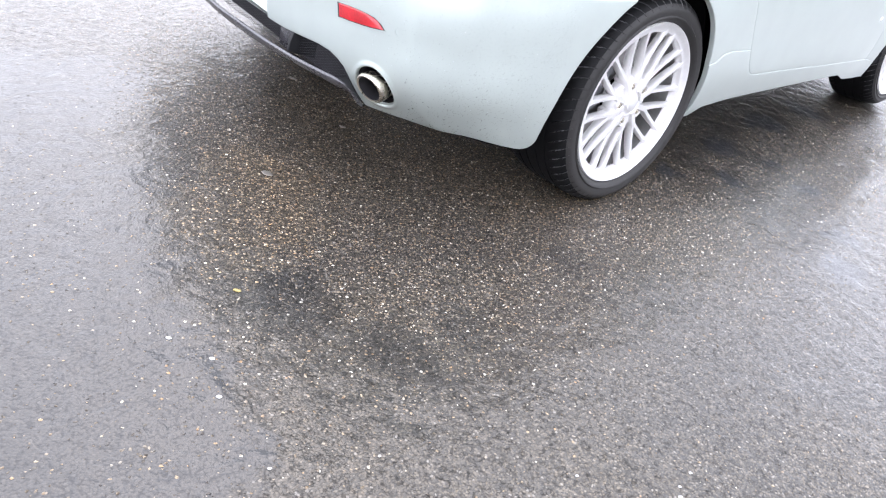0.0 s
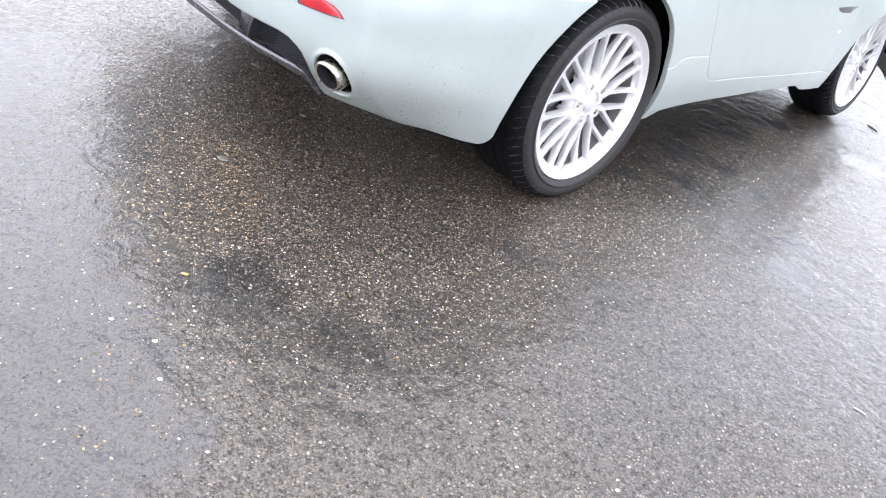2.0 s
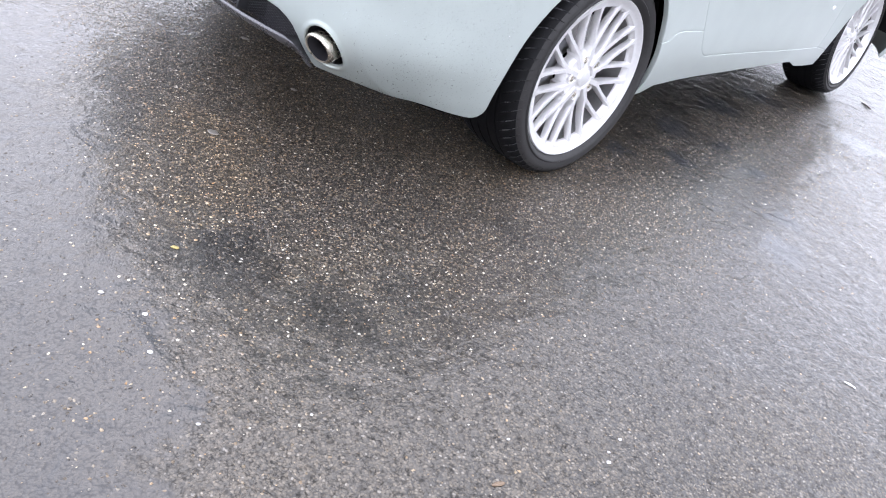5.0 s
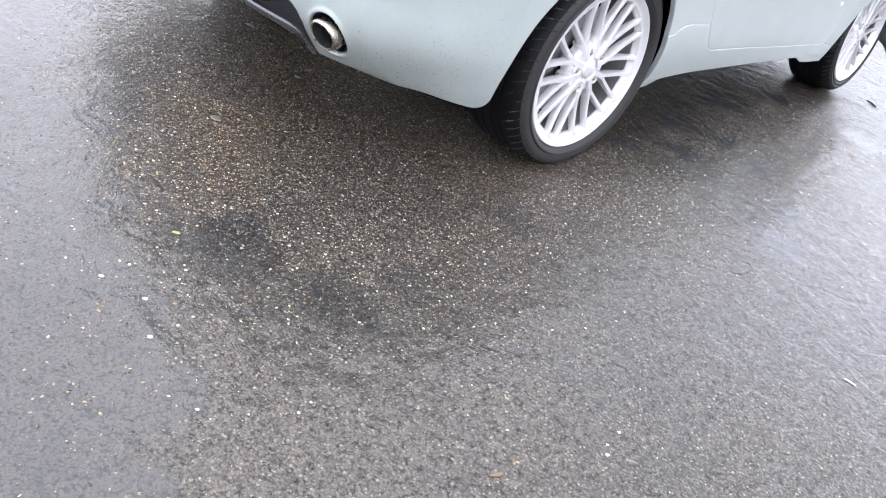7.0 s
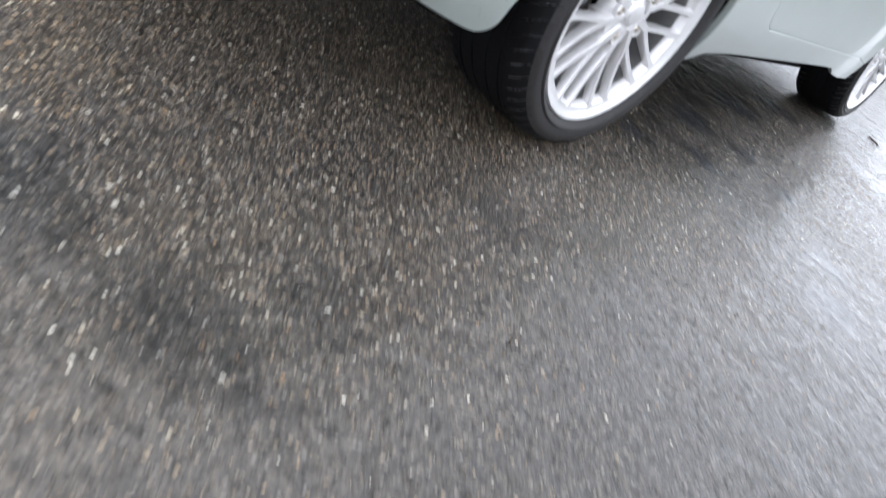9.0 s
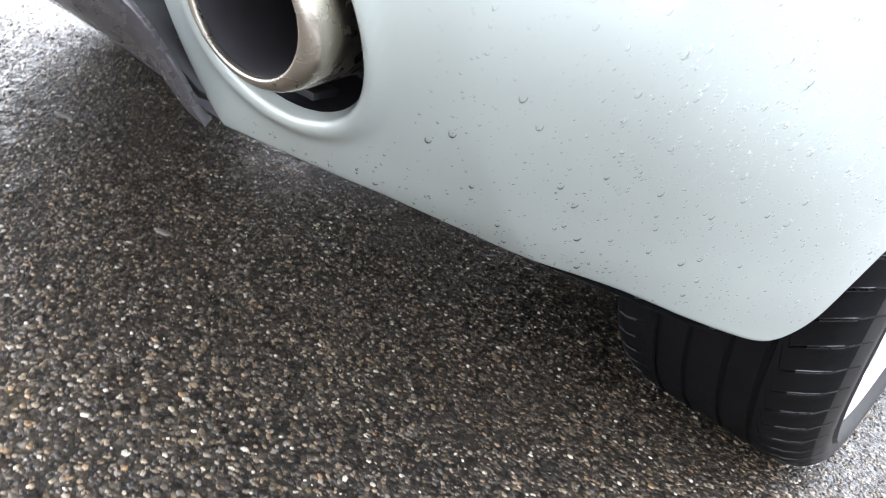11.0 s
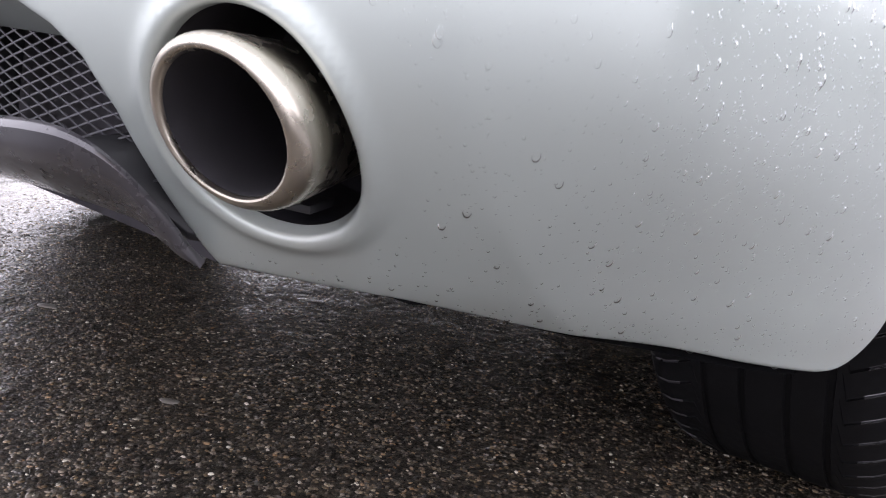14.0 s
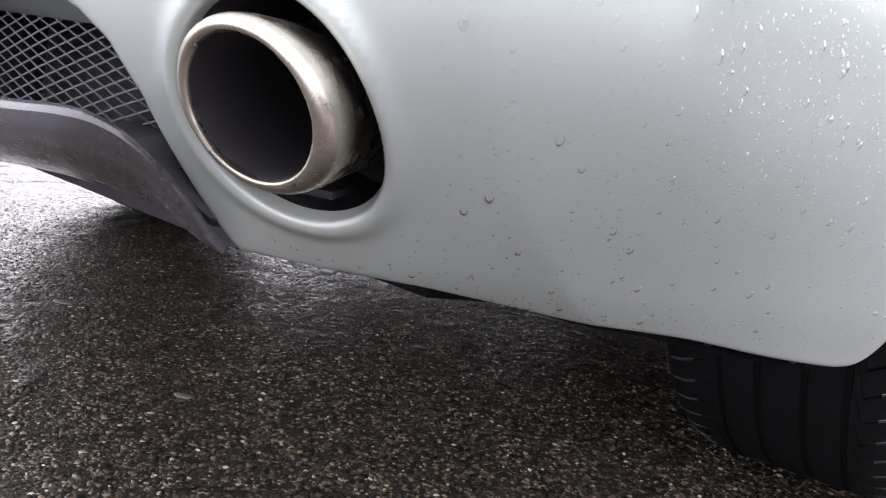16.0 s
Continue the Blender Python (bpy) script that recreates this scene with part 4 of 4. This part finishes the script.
    for k in range(5):
        a = radians(72 * k - 34)
        at = (0.0, 0.0585 * math.cos(a), 0.0585 * math.sin(a))
        bm = bmesh.new()
        lathe_x(bm, [(face - 0.04, 0.0195), (face - 0.012, 0.0190), (face - 0.0095, 0.0178), (face - 0.0090, 0.0168), (face - 0.0100, 0.0158), (face - 0.020, 0.0150)], 28)
        well = part("lug_well", bm, ALLOY, hub, "round silver lug well")
        well.location = at
        # a darker floor colour puts shade into the well
        bm = bmesh.new()
        lathe_x(bm, [(face - 0.0190, 0.0152), (face - 0.020, 0.0)], 28)
        ob = part("lug_seat", bm, BARREL, hub, "lug well floor coloured darker for its shade")
        ob.location = at
        bm = bmesh.new()
        lathe_x(bm, [(face - 0.022, 0.0102), (face - 0.013, 0.0102), (face - 0.0105, 0.0082), (face - 0.0105, 0.0)], 6)
        ob = part("lug_nut", bm, STEEL, hub, "steel lug nut")
        ob.location = at
    bm = bmesh.new()
    lathe_x(bm, [(face - 0.009, 0.0245), (face - 0.005, 0.0235), (face - 0.003, 0.018), (face - 0.0025, 0.0)], 40)
    part("centre_cap", bm, ALLOY, hub, "round silver centre cap")
    bm = bmesh.new()
    lathe_x(bm, [(0.03, 0.06), (0.032, 0.065), (0.032, 0.175), (0.028, 0.178), (0.004, 0.178), (0.0, 0.175), (0.0, 0.06)], 90)
    part("brake_disc", bm, DISC, hub, "worn iron brake disc")
    bm = bmesh.new()
    lathe_x(bm, [(0.052, 0.11), (0.055, 0.12), (0.055, 0.178), (0.045, 0.192), (-0.02, 0.192), (-0.02, 0.11), (0.052, 0.11)], 14, 120, 190)
    part("brake_caliper", bm, CALIPER, hub, "grey brake caliper")
    bm = bmesh.new()
    lathe_x(bm, [(-0.03, 0.215), (-0.03, 0.0)], 40)
    part("inner_shield", bm, LINER, hub)
    return hub


wheel((0.778, 0.0105, 0.337), 0.338, 0.134, 1, 0, car, camber=2.8, steer=0.6)
wheel((-0.778, 0.0105, 0.337), 0.338, 0.134, -1, 20, car, camber=2.8, steer=-0.6)
wheel((0.662, 2.605, 0.323), 0.328, 0.125, 1, 12, car, camber=7.0, steer=1.6)
wheel((-0.662, 2.605, 0.323), 0.328, 0.125, -1, 30, car, camber=7.0, steer=1.6)


# ---- exhausts, diffuser, rear details ----
def exhaust(side):
    def slant(bm):
        """Cuts the pipe's mouth at a slant."""
        for v in bm.verts:
            v.co.x += 0.38 * v.co.z

    tip = PIPE_HOLE + Vector((0.0088, -0.028, -0.0012))
    holder = new("exhaust_tip")
    holder.parent = car
    tagged(holder, "polished steel exhaust tip, brown with heat")
    holder.matrix_basis = Matrix.Translation((tip.x * side, tip.y, tip.z)) @ pose(0, 0, 0, 0, 6, -90 + 16 * side)
    # local +x points out of the tail
    bm = bmesh.new()
    lathe_x(bm, [(-0.16, 0.0350), (-0.09, 0.0376), (-0.06, 0.0392), (-0.042, 0.0408), (-0.030, 0.0420), (-0.021, 0.0428), (-0.014, 0.0430), (-0.0095, 0.0427), (-0.0060, 0.0419), (-0.0032, 0.0406), (-0.0012, 0.0390), (-0.0002, 0.0374), (0.0, 0.0363), (-0.0006, 0.0352), (-0.0020, 0.0345), (-0.0042, 0.0341)], 112)
    slant(bm)
    part("outer_pipe", bm, STEEL, holder)
    bm = bmesh.new()
    lathe_x(bm, [(-0.0040, 0.0341), (-0.006, 0.0340), (-0.03, 0.0340), (-0.14, 0.034), (-0.145, 0.0)], 72)
    slant(bm)
    part("inner_pipe", bm, SOOT, holder, "sooty black pipe bore")
    bm = bmesh.new()
    bar(bm, (-0.075, 0.012, -0.048), (-0.075, -0.022, -0.048), 0.026, 0.005, (0, 0, 1), 0.001)
    part("hanger", bm, BLACK, holder)
    bm = bmesh.new()
    lathe_x(bm, [(-0.046, 0.0610), (-0.07, 0.064), (-0.15, 0.064), (-0.15, 0.0)], 48)
    slant(bm)
    for v in bm.verts:
        v.co.x -= 0.21 * side * v.co.y
    part("shroud", bm, SHROUD, holder, "black shroud behind the opening")


for s_ in (1, -1):
    exhaust(s_)


BLADE_TOP = np.array([(0, -0.915, 0.328), (0.10, -0.913, 0.330), (0.24, -0.907, 0.332), (0.38, -0.899, 0.339), (0.49, -0.886, 0.347), (0.545, -0.877, 0.351), (0.570, -0.867, 0.348),
                      (0.582, -0.851, 0.336), (0.5903, -0.830, 0.3143), (0.5916, -0.812, 0.2946), (0.5925, -0.802, 0.2851)])
BLADE_LOW = np.array([(0, -0.855, 0.270), (0.10, -0.853, 0.272), (0.24, -0.848, 0.280), (0.361, -0.832, 0.294), (0.44, -0.830, 0.301), (0.4893, -0.832, 0.3040), (0.5327, -0.828, 0.3044),
                      (0.5607, -0.824, 0.3028), (0.5708, -0.819, 0.2959), (0.5818, -0.811, 0.2870), (0.5888, -0.801, 0.2826)])


def diffuser():
    holder = new("diffuser")
    holder.parent = car
    tagged(holder, "glossy grey diffuser blade under black mesh")
    bm = bmesh.new()
    m = len(BLADE_TOP)
    s = np.linspace(0, m - 1, 90)

    def along(points):
        ext = np.concatenate([points[1:2] * [-1, 1, 1], points, 2 * points[-1:] - points[-2:-1]])
        i = np.minimum(s.astype(int), m - 2)
        return spline(ext[i], ext[i + 1], ext[i + 2], ext[i + 3], (s - i)[:, None])

    top, low = along(BLADE_TOP), along(BLADE_LOW)
    run = np.gradient(top, axis=0)
    behind = np.cross(low - top, run)
    behind /= np.linalg.norm(behind, axis=1, keepdims=True)
    behind *= np.sign(behind[:, 1:2])
    sections = []
    for t, l, n, along_ in zip(top, low, behind, s):
        d = l - t
        n = n * float(np.interp(along_, [0, 5, 7, 10], [1, 1, 0.45, 0.35]))
        sections.append([t + n * 0.006 + d * 0.03, t + n * 0.0045 - d * 0.02, t + n * 0.001 - d * 0.04, t - n * 0.003 - d * 0.03, t + d * 0.04 - n * 0.0070, t + d * 0.12 - n * 0.0100, t + d * 0.28 - n * 0.0110, t + d * 0.52 - n * 0.0092, t + d * 0.78 - n * 0.005, l, l + n * 0.006 + d * 0.02, l + n * 0.016 - d * 0.2, t + d * 0.4 + n * 0.008])
    sections = [[p * [-1, 1, 1] for p in q] for q in sections[:0:-1]] + sections
    sweep(bm, [(0, 0, 0)] * len(sections), sections)
    part("blade", bm, BLADE, holder, "smooth glossy grey splitter blade")
    # expanded-metal mesh
    bm = bmesh.new()
    cell, rise = 0.0092, 0.0037
    nx, nz = int(0.60 / cell), 22

    def depth(x):
        return float(np.interp(x, [0, 0.3, 0.45, 0.53, 0.60], [-0.875, -0.863, -0.850, -0.838, -0.818]))

    for sx in (1, -1):
        for j in range(nz):
            z0 = 0.328 + j * rise
            for i in range(nx):
                x0 = i * cell
                a = (sx * x0, 0, z0 + (rise if (i + j) % 2 else 0))
                b = (sx * (x0 + cell), 0, z0 + (0 if (i + j) % 2 else rise))
                if max(a[2], b[2]) > 0.414 or x0 > 0.575:
                    continue
                bar(bm, (a[0], depth(x0), a[2]), (b[0], depth(x0 + cell), b[2]), 0.0011, 0.0009, (0, 1, 0))
    part("mesh_grille", bm, WIRE, holder, "expanded metal mesh grille", smooth=False)
    # the bumper's edge turns in and down over the mesh
    bm = bmesh.new()
    rows = []
    for x in np.linspace(-0.552, 0.552, 121):
        ax = abs(x)
        edge_z = float(np.interp(ax, [0, 0.25, 0.345, 0.407, 0.484, 0.524, 0.552], [0.404, 0.405, 0.406, 0.412, 0.419, 0.416, 0.404])) + 0.004
        edge_y = float(np.interp(ax, [0, 0.3, 0.45, 0.552], [-0.923, -0.912, -0.890, -0.864]))
        in_y = depth(ax) - 0.003
        rows.append([bm.verts.new((x, edge_y + (in_y - edge_y) * a, edge_z + (min(0.3995, edge_z) - edge_z) * b)) for a, b in ((0.0, 0.0), (0.2, 0.28), (0.4, 0.5), (0.6, 0.69), (0.8, 0.86), (1.0, 1.0))])
    for a, b in zip(rows, rows[1:]):
        for q in range(5):
            bm.faces.new((a[q], a[q + 1], b[q + 1], b[q]))
    part("mouth_return", bm, PAINT, holder, "painted edge turned in over the mesh")
    bm = bmesh.new()
    bar(bm, (-0.56, -0.765, 0.36), (0.56, -0.765, 0.36), 0.01, 0.17, (0, 0, 1))
    part("backing", bm, SHROUD, holder)
    for s_ in (1, -1):
        bm = bmesh.new()
        prism(bm, [(s_ * 0.272, -0.875, 0.330), (s_ * 0.272, -0.878, 0.402), (s_ * 0.272, -0.84, 0.402), (s_ * 0.272, -0.84, 0.33)], (s_ * 0.056, 0.004, 0), 0.002)
        part("grille_block", bm, BLADE, holder, "plain grey block in the grille")
        bm = bmesh.new()
        prism(bm, [(s_ * 0.334, -0.890, 0.338), (s_ * 0.336, -0.888, 0.37), (s_ * 0.344, -0.882, 0.406), (s_ * 0.344, -0.80, 0.406), (s_ * 0.334, -0.80, 0.31)], (s_ * 0.010, 0, 0), 0.0015)
        part("fin", bm, BLACK, holder, "upright black diffuser fin")
        bm = bmesh.new()
        bar(bm, (s_ * 0.10, -0.70, 0.272), (s_ * 0.44, -0.70, 0.276), 0.02, 0.006, (0, 0, 1), 0.0015)
        part("undertray_rib", bm, BLADE, holder, "pale undertray rib")
        bm = bmesh.new()
        pts = [(0.54, -0.858, 0.346), (0.569, -0.852, 0.341), (0.579, -0.832, 0.320), (0.585, -0.810, 0.302), (0.586, -0.79, 0.298), (0.584, -0.77, 0.304), (0.582, -0.78, 0.33), (0.575, -0.80, 0.36), (0.54, -0.82, 0.352)]
        prism(bm, [(s_ * x, y, z) for x, y, z in pts], (s_ * -0.004, 0.004, -0.006), 0.001)
        part("side_cheek", bm, BLACK, holder, "black cheek beside the blade")


diffuser()


def tail_lamp_reflector(side):
    pts = [(1.92, 3.23), (2.04, 3.25), (2.15, 3.26), (2.25, 3.255), (2.33, 3.24), (2.40, 3.18), (2.455, 3.085), (2.33, 3.04), (2.21, 3.01), (2.08, 2.985), (1.95, 2.97)]
    def strip(grow, out):
        mu, mv = sum(p[0] for p in pts) / len(pts), sum(p[1] for p in pts) / len(pts)
        return [at_skin(mu + (u - mu) * grow, mv + (v - mv) * grow, out) for u, v in pts]
    holder = new("reflector")
    holder.parent = car
    tagged(holder, "red bumper reflector in a dark frame")
    for nm_, mat, rings in (("frame", BLACK, ((1.06, -0.003), (1.06, 0.0008), (1.0, 0.0008), (1.0, -0.003))), ("lens", RED, ((0.99, -0.004), (0.985, 0.0012), (0.9, 0.0028), (0.5, 0.0036)))):
        bm = bmesh.new()
        loops = [[bm.verts.new((p.x * side, p.y, p.z)) for p in strip(g, o)] for g, o in rings]
        for a, b in zip(loops, loops[1:]):
            for k in range(len(a)):
                bm.faces.new((a[k], a[(k + 1) % len(a)], b[(k + 1) % len(a)], b[k]))
        if nm_ == "lens":
            bm.faces.new(loops[-1])
        part(nm_, bm, mat, holder)


def round_sensor(u, v, side):
    c0, nrm = at_skin(u, v, 0.0), Vector(skin_normal([u], [v])[0])
    c0, nrm = Vector((c0.x * side, c0.y, c0.z)), Vector((nrm.x * side, nrm.y, nrm.z))
    bm = bmesh.new()
    lathe_x(bm, [(-0.002, 0.0128), (0.0003, 0.0128), (0.0004, 0.0118), (-0.0015, 0.0115), (-0.0015, 0.0108), (0.0002, 0.0105), (0.0005, 0.0)], 36)
    ob = part("parking_sensor", bm, PAINT, car, "round painted parking sensor")
    ob.matrix_basis = Matrix.Translation(c0) @ nrm.to_track_quat("X", "Z").to_matrix().to_4x4()


for s_ in (1, -1):
    tail_lamp_reflector(s_)
    round_sensor(2.62, 3.17, s_)


def plate():
    bm = bmesh.new()
    prism(bm, [(-0.285, -0.878, 0.40), (0.285, -0.878, 0.40), (0.285, -0.884, 0.62), (-0.285, -0.884, 0.62)], (0, 0.006, 0))
    part("plate_recess", bm, BLACK, car, "black recess behind the plate")
    bm = bmesh.new()
    prism(bm, [(-0.255, -0.908, 0.412), (0.255, -0.908, 0.412), (0.255, -0.910, 0.52), (-0.255, -0.910, 0.52)], (0, 0.004, 0), 0.0012)
    part("licence_plate", bm, WHITE, car, "blank white licence plate")


plate()


def side_details(side):
    # small clear marker and the dark mouth of the fender vent
    bm = bmesh.new()
    c0 = at_skin(11.16, 3.25)
    bmesh.ops.create_uvsphere(bm, u_segments=20, v_segments=10, radius=1, matrix=Matrix.LocRotScale((c0.x * side, c0.y, c0.z), None, (0.006, 0.012, 0.010)))
    part("side_marker", bm, MARKER, car, "small clear side marker lens")
    bm = bmesh.new()
    ring_o = [(10.76, 4.16), (10.81, 4.01), (10.95, 3.93), (11.2, 3.93), (11.28, 4.05), (11.45, 4.2), (11.1, 4.22)]
    outer = [at_skin(u, v, -0.002) for u, v in ring_o]
    inner = [at_skin(10.8 + (u - 10.8) * 0.9 + 0.02, 4.08 + (v - 4.08) * 0.85, 0.0015) for u, v in ring_o]
    a = [bm.verts.new((p.x * side, p.y, p.z)) for p in outer]
    b = [bm.verts.new((p.x * side, p.y, p.z)) for p in inner]
    for k in range(len(a)):
        bm.faces.new((a[k], a[(k + 1) % len(a)], b[(k + 1) % len(a)], b[k]))
    bm.faces.new(b)
    part("fender_vent", bm, CALIPER, car, "grey side vent in the fender")


for s_ in (1, -1):
    side_details(s_)


# ---- raindrops on the bumper ----
def raindrops():
    rng = random.Random(11)
    verts, faces = [], []
    beads = [(rng.uniform(2.3, 5.4), rng.uniform(0.3, 4.2), 0) for _ in range(17000)]
    beads += [(rng.uniform(2.75, 4.6), rng.uniform(1.0, 2.9), rng.uniform(0.0016, 0.0026)) for _ in range(34)]
    for u, v, wide in beads:
        chance = 0.17 + 0.83 * max(0, min(1, (v - 1.2) / 1.3)) * (0.3 + 0.7 * max(0, min(1, (u - 2.6) / 1.2)))
        if rng.random() > chance and not wide:
            continue
        p = skin([u], [v])[0]
        if math.dist(p, PIPE_HOLE) < 0.09 or p[1] > -0.43:
            continue
        nrm = Vector(skin_normal([u], [v])[0])
        down = (Vector((0, 0, -1)) - nrm * -nrm.z).normalized()
        across = nrm.cross(down)
        big = rng.random() < 0.035
        r = rng.uniform(0.0011, 0.0021) if big else 0.0003 + 0.0007 * rng.random() ** 1.7
        r = wide or r
        tall = rng.uniform(1.3, 1.7) if wide else rng.uniform(1.0, 1.45)
        base = len(verts)
        k = 10
        for rad, h in ((1.0, 0.0), (0.86, 0.32), (0.5, 0.52)):
            for q in range(k):
                a = 2 * math.pi * q / k
                s = math.sin(a)
                verts.append(Vector(p) + across * (math.cos(a) * r * rad * (1 - 0.2 * max(0, -s))) + down * (s * r * rad * tall + (0.15 * r if rad < 1 else 0)) + nrm * (h * r * 0.9))
        verts.append(Vector(p) + nrm * r * 0.54 + down * r * 0.2)
        for ring in range(2):
            for q in range(k):
                a, b = base + ring * k + q, base + ring * k + (q + 1) % k
                faces.append((a, b, b + k, a + k))
        for q in range(k):
            faces.append((base + 2 * k + q, base + 2 * k + (q + 1) % k, base + 3 * k))
    # drops gathering at the bumper's lower edge
    for x, y, z, r in ((0.796, -0.552, 0.2565, 0.0030), (0.837, -0.486, 0.2462, 0.0028)):
        base = len(verts)
        k = 12
        for h, wide in ((0.6, 0.55), (0.2, 0.95), (-0.25, 1.0), (-0.65, 0.72), (-0.88, 0.35)):
            verts += [Vector((x + r * wide * math.cos(2 * math.pi * q / k), y + r * wide * math.sin(2 * math.pi * q / k), z + r * h)) for q in range(k)]
        verts.append(Vector((x, y, z - r * 0.95)))
        for ring in range(4):
            for q in range(k):
                a, b = base + ring * k + q, base + ring * k + (q + 1) % k
                faces.append((b, a, a + k, b + k))
        for q in range(k):
            faces.append((base + 4 * k + (q + 1) % k, base + 4 * k + q, base + 5 * k))
    me = mesh_from("rain_water", verts, faces, WATER)
    me.shade_smooth()
    ob = new("rain_water", me)
    ob.parent = car
    return tagged(ob, "clear raindrops beading on paint", kind="stuff")


raindrops()


# ---- things lying on the asphalt ----
def flat_stone(x, y, length, width, turn, mat, name, label, category, height=0.004):
    rng = random.Random(int(1000 * abs(x) + 77 * abs(y)))
    bm = bmesh.new()
    k = 14
    rings = []
    wob = [rng.uniform(0.82, 1.12) for _ in range(k)]
    for s, h in ((0.9, 0.0), (1.0, 0.35), (0.93, 0.75), (0.6, 1.0)):
        rings.append([bm.verts.new((math.cos(2 * math.pi * q / k) * length / 2 * s * wob[q], math.sin(2 * math.pi * q / k) * width / 2 * s * wob[q], h * height)) for q in range(k)])
    for a, b in zip(rings, rings[1:]):
        for q in range(k):
            bm.faces.new((a[q], a[(q + 1) % k], b[(q + 1) % k], b[q]))
    bm.faces.new(rings[-1])
    bm.faces.new(rings[0][::-1])
    bmesh.ops.recalc_face_normals(bm, faces=bm.faces)
    me = bpy.data.meshes.new(name)
    bm.to_mesh(me)
    bm.free()
    me.materials.append(mat)
    me.shade_smooth()
    ob = new(name, me)
    ob.matrix_world = pose(x, y, 0.0002, 0, 0, turn)
    return tagged(ob, label, category)


for x, y, ln, wd, tn in ((0.414, -0.957, 0.034, 0.024, 20), (-0.152, -0.53, 0.034, 0.016, 30), (0.224, -0.565, 0.026, 0.012, 35)):
    flat_stone(x, y, ln, wd, tn, PALE, "flat_stone", "flat pale stone pressed into wet asphalt", "stone", 0.003)
for x, y, d in ((0.938, -1.485, 0.013), (1.032, -1.435, 0.014), (1.133, -1.471, 0.013), (1.645, -0.957, 0.009), (1.77, -0.724, 0.010), (1.796, -0.80, 0.012), (1.779, -0.778, 0.009), (1.407, -1.279, 0.008), (1.331, -1.473, 0.009)):
    tagged(flat_stone(x, y, d, d * 0.8, 40 * x, PEBBLE, "white_pebble", "small white pebble bedded in wet asphalt", "pebble", 0.0018), group="white pebbles")
flat_stone(0.856, -1.286, 0.020, 0.010, 50, LEAF, "yellow_petal", "tiny crumpled yellow leaf on wet asphalt", "leaf", 0.004)
flat_stone(1.713, -1.056, 0.034, 0.010, 70, BARKY, "bark_scrap", "dark brown scrap of bark on asphalt", "bark", 0.003)


def stick(name, x, y, length, width, turn, mat, label, category):
    bm = bmesh.new()
    cs, ss = [], []
    for q in range(9):
        f_ = q / 8
        r = width / 2 * (0.75 + 0.25 * math.sin(f_ * 3.1))
        cs.append(((f_ - 0.5) * length, 0.06 * length * math.sin(f_ * 2.6), r))
        ss.append([(0, r * math.cos(a * math.pi / 4), r * math.sin(a * math.pi / 4)) for a in range(8)])
    sweep(bm, cs, ss)
    bmesh.ops.recalc_face_normals(bm, faces=bm.faces)
    me = bpy.data.meshes.new(name)
    bm.to_mesh(me)
    bm.free()
    me.materials.append(mat)
    me.shade_smooth()
    ob = new(name, me)
    ob.matrix_world = pose(x, y, 0.0005, 0, 0, turn)
    return tagged(ob, label, category)


stick("paper_scrap", 1.990, 0.0715, 0.032, 0.0045, 10, PAPER, "rolled scrap of white paper on asphalt", "litter")
stick("twig", 0.969, 2.822, 0.081, 0.007, -30, TWIG, "short dark twig on wet asphalt", "twig")
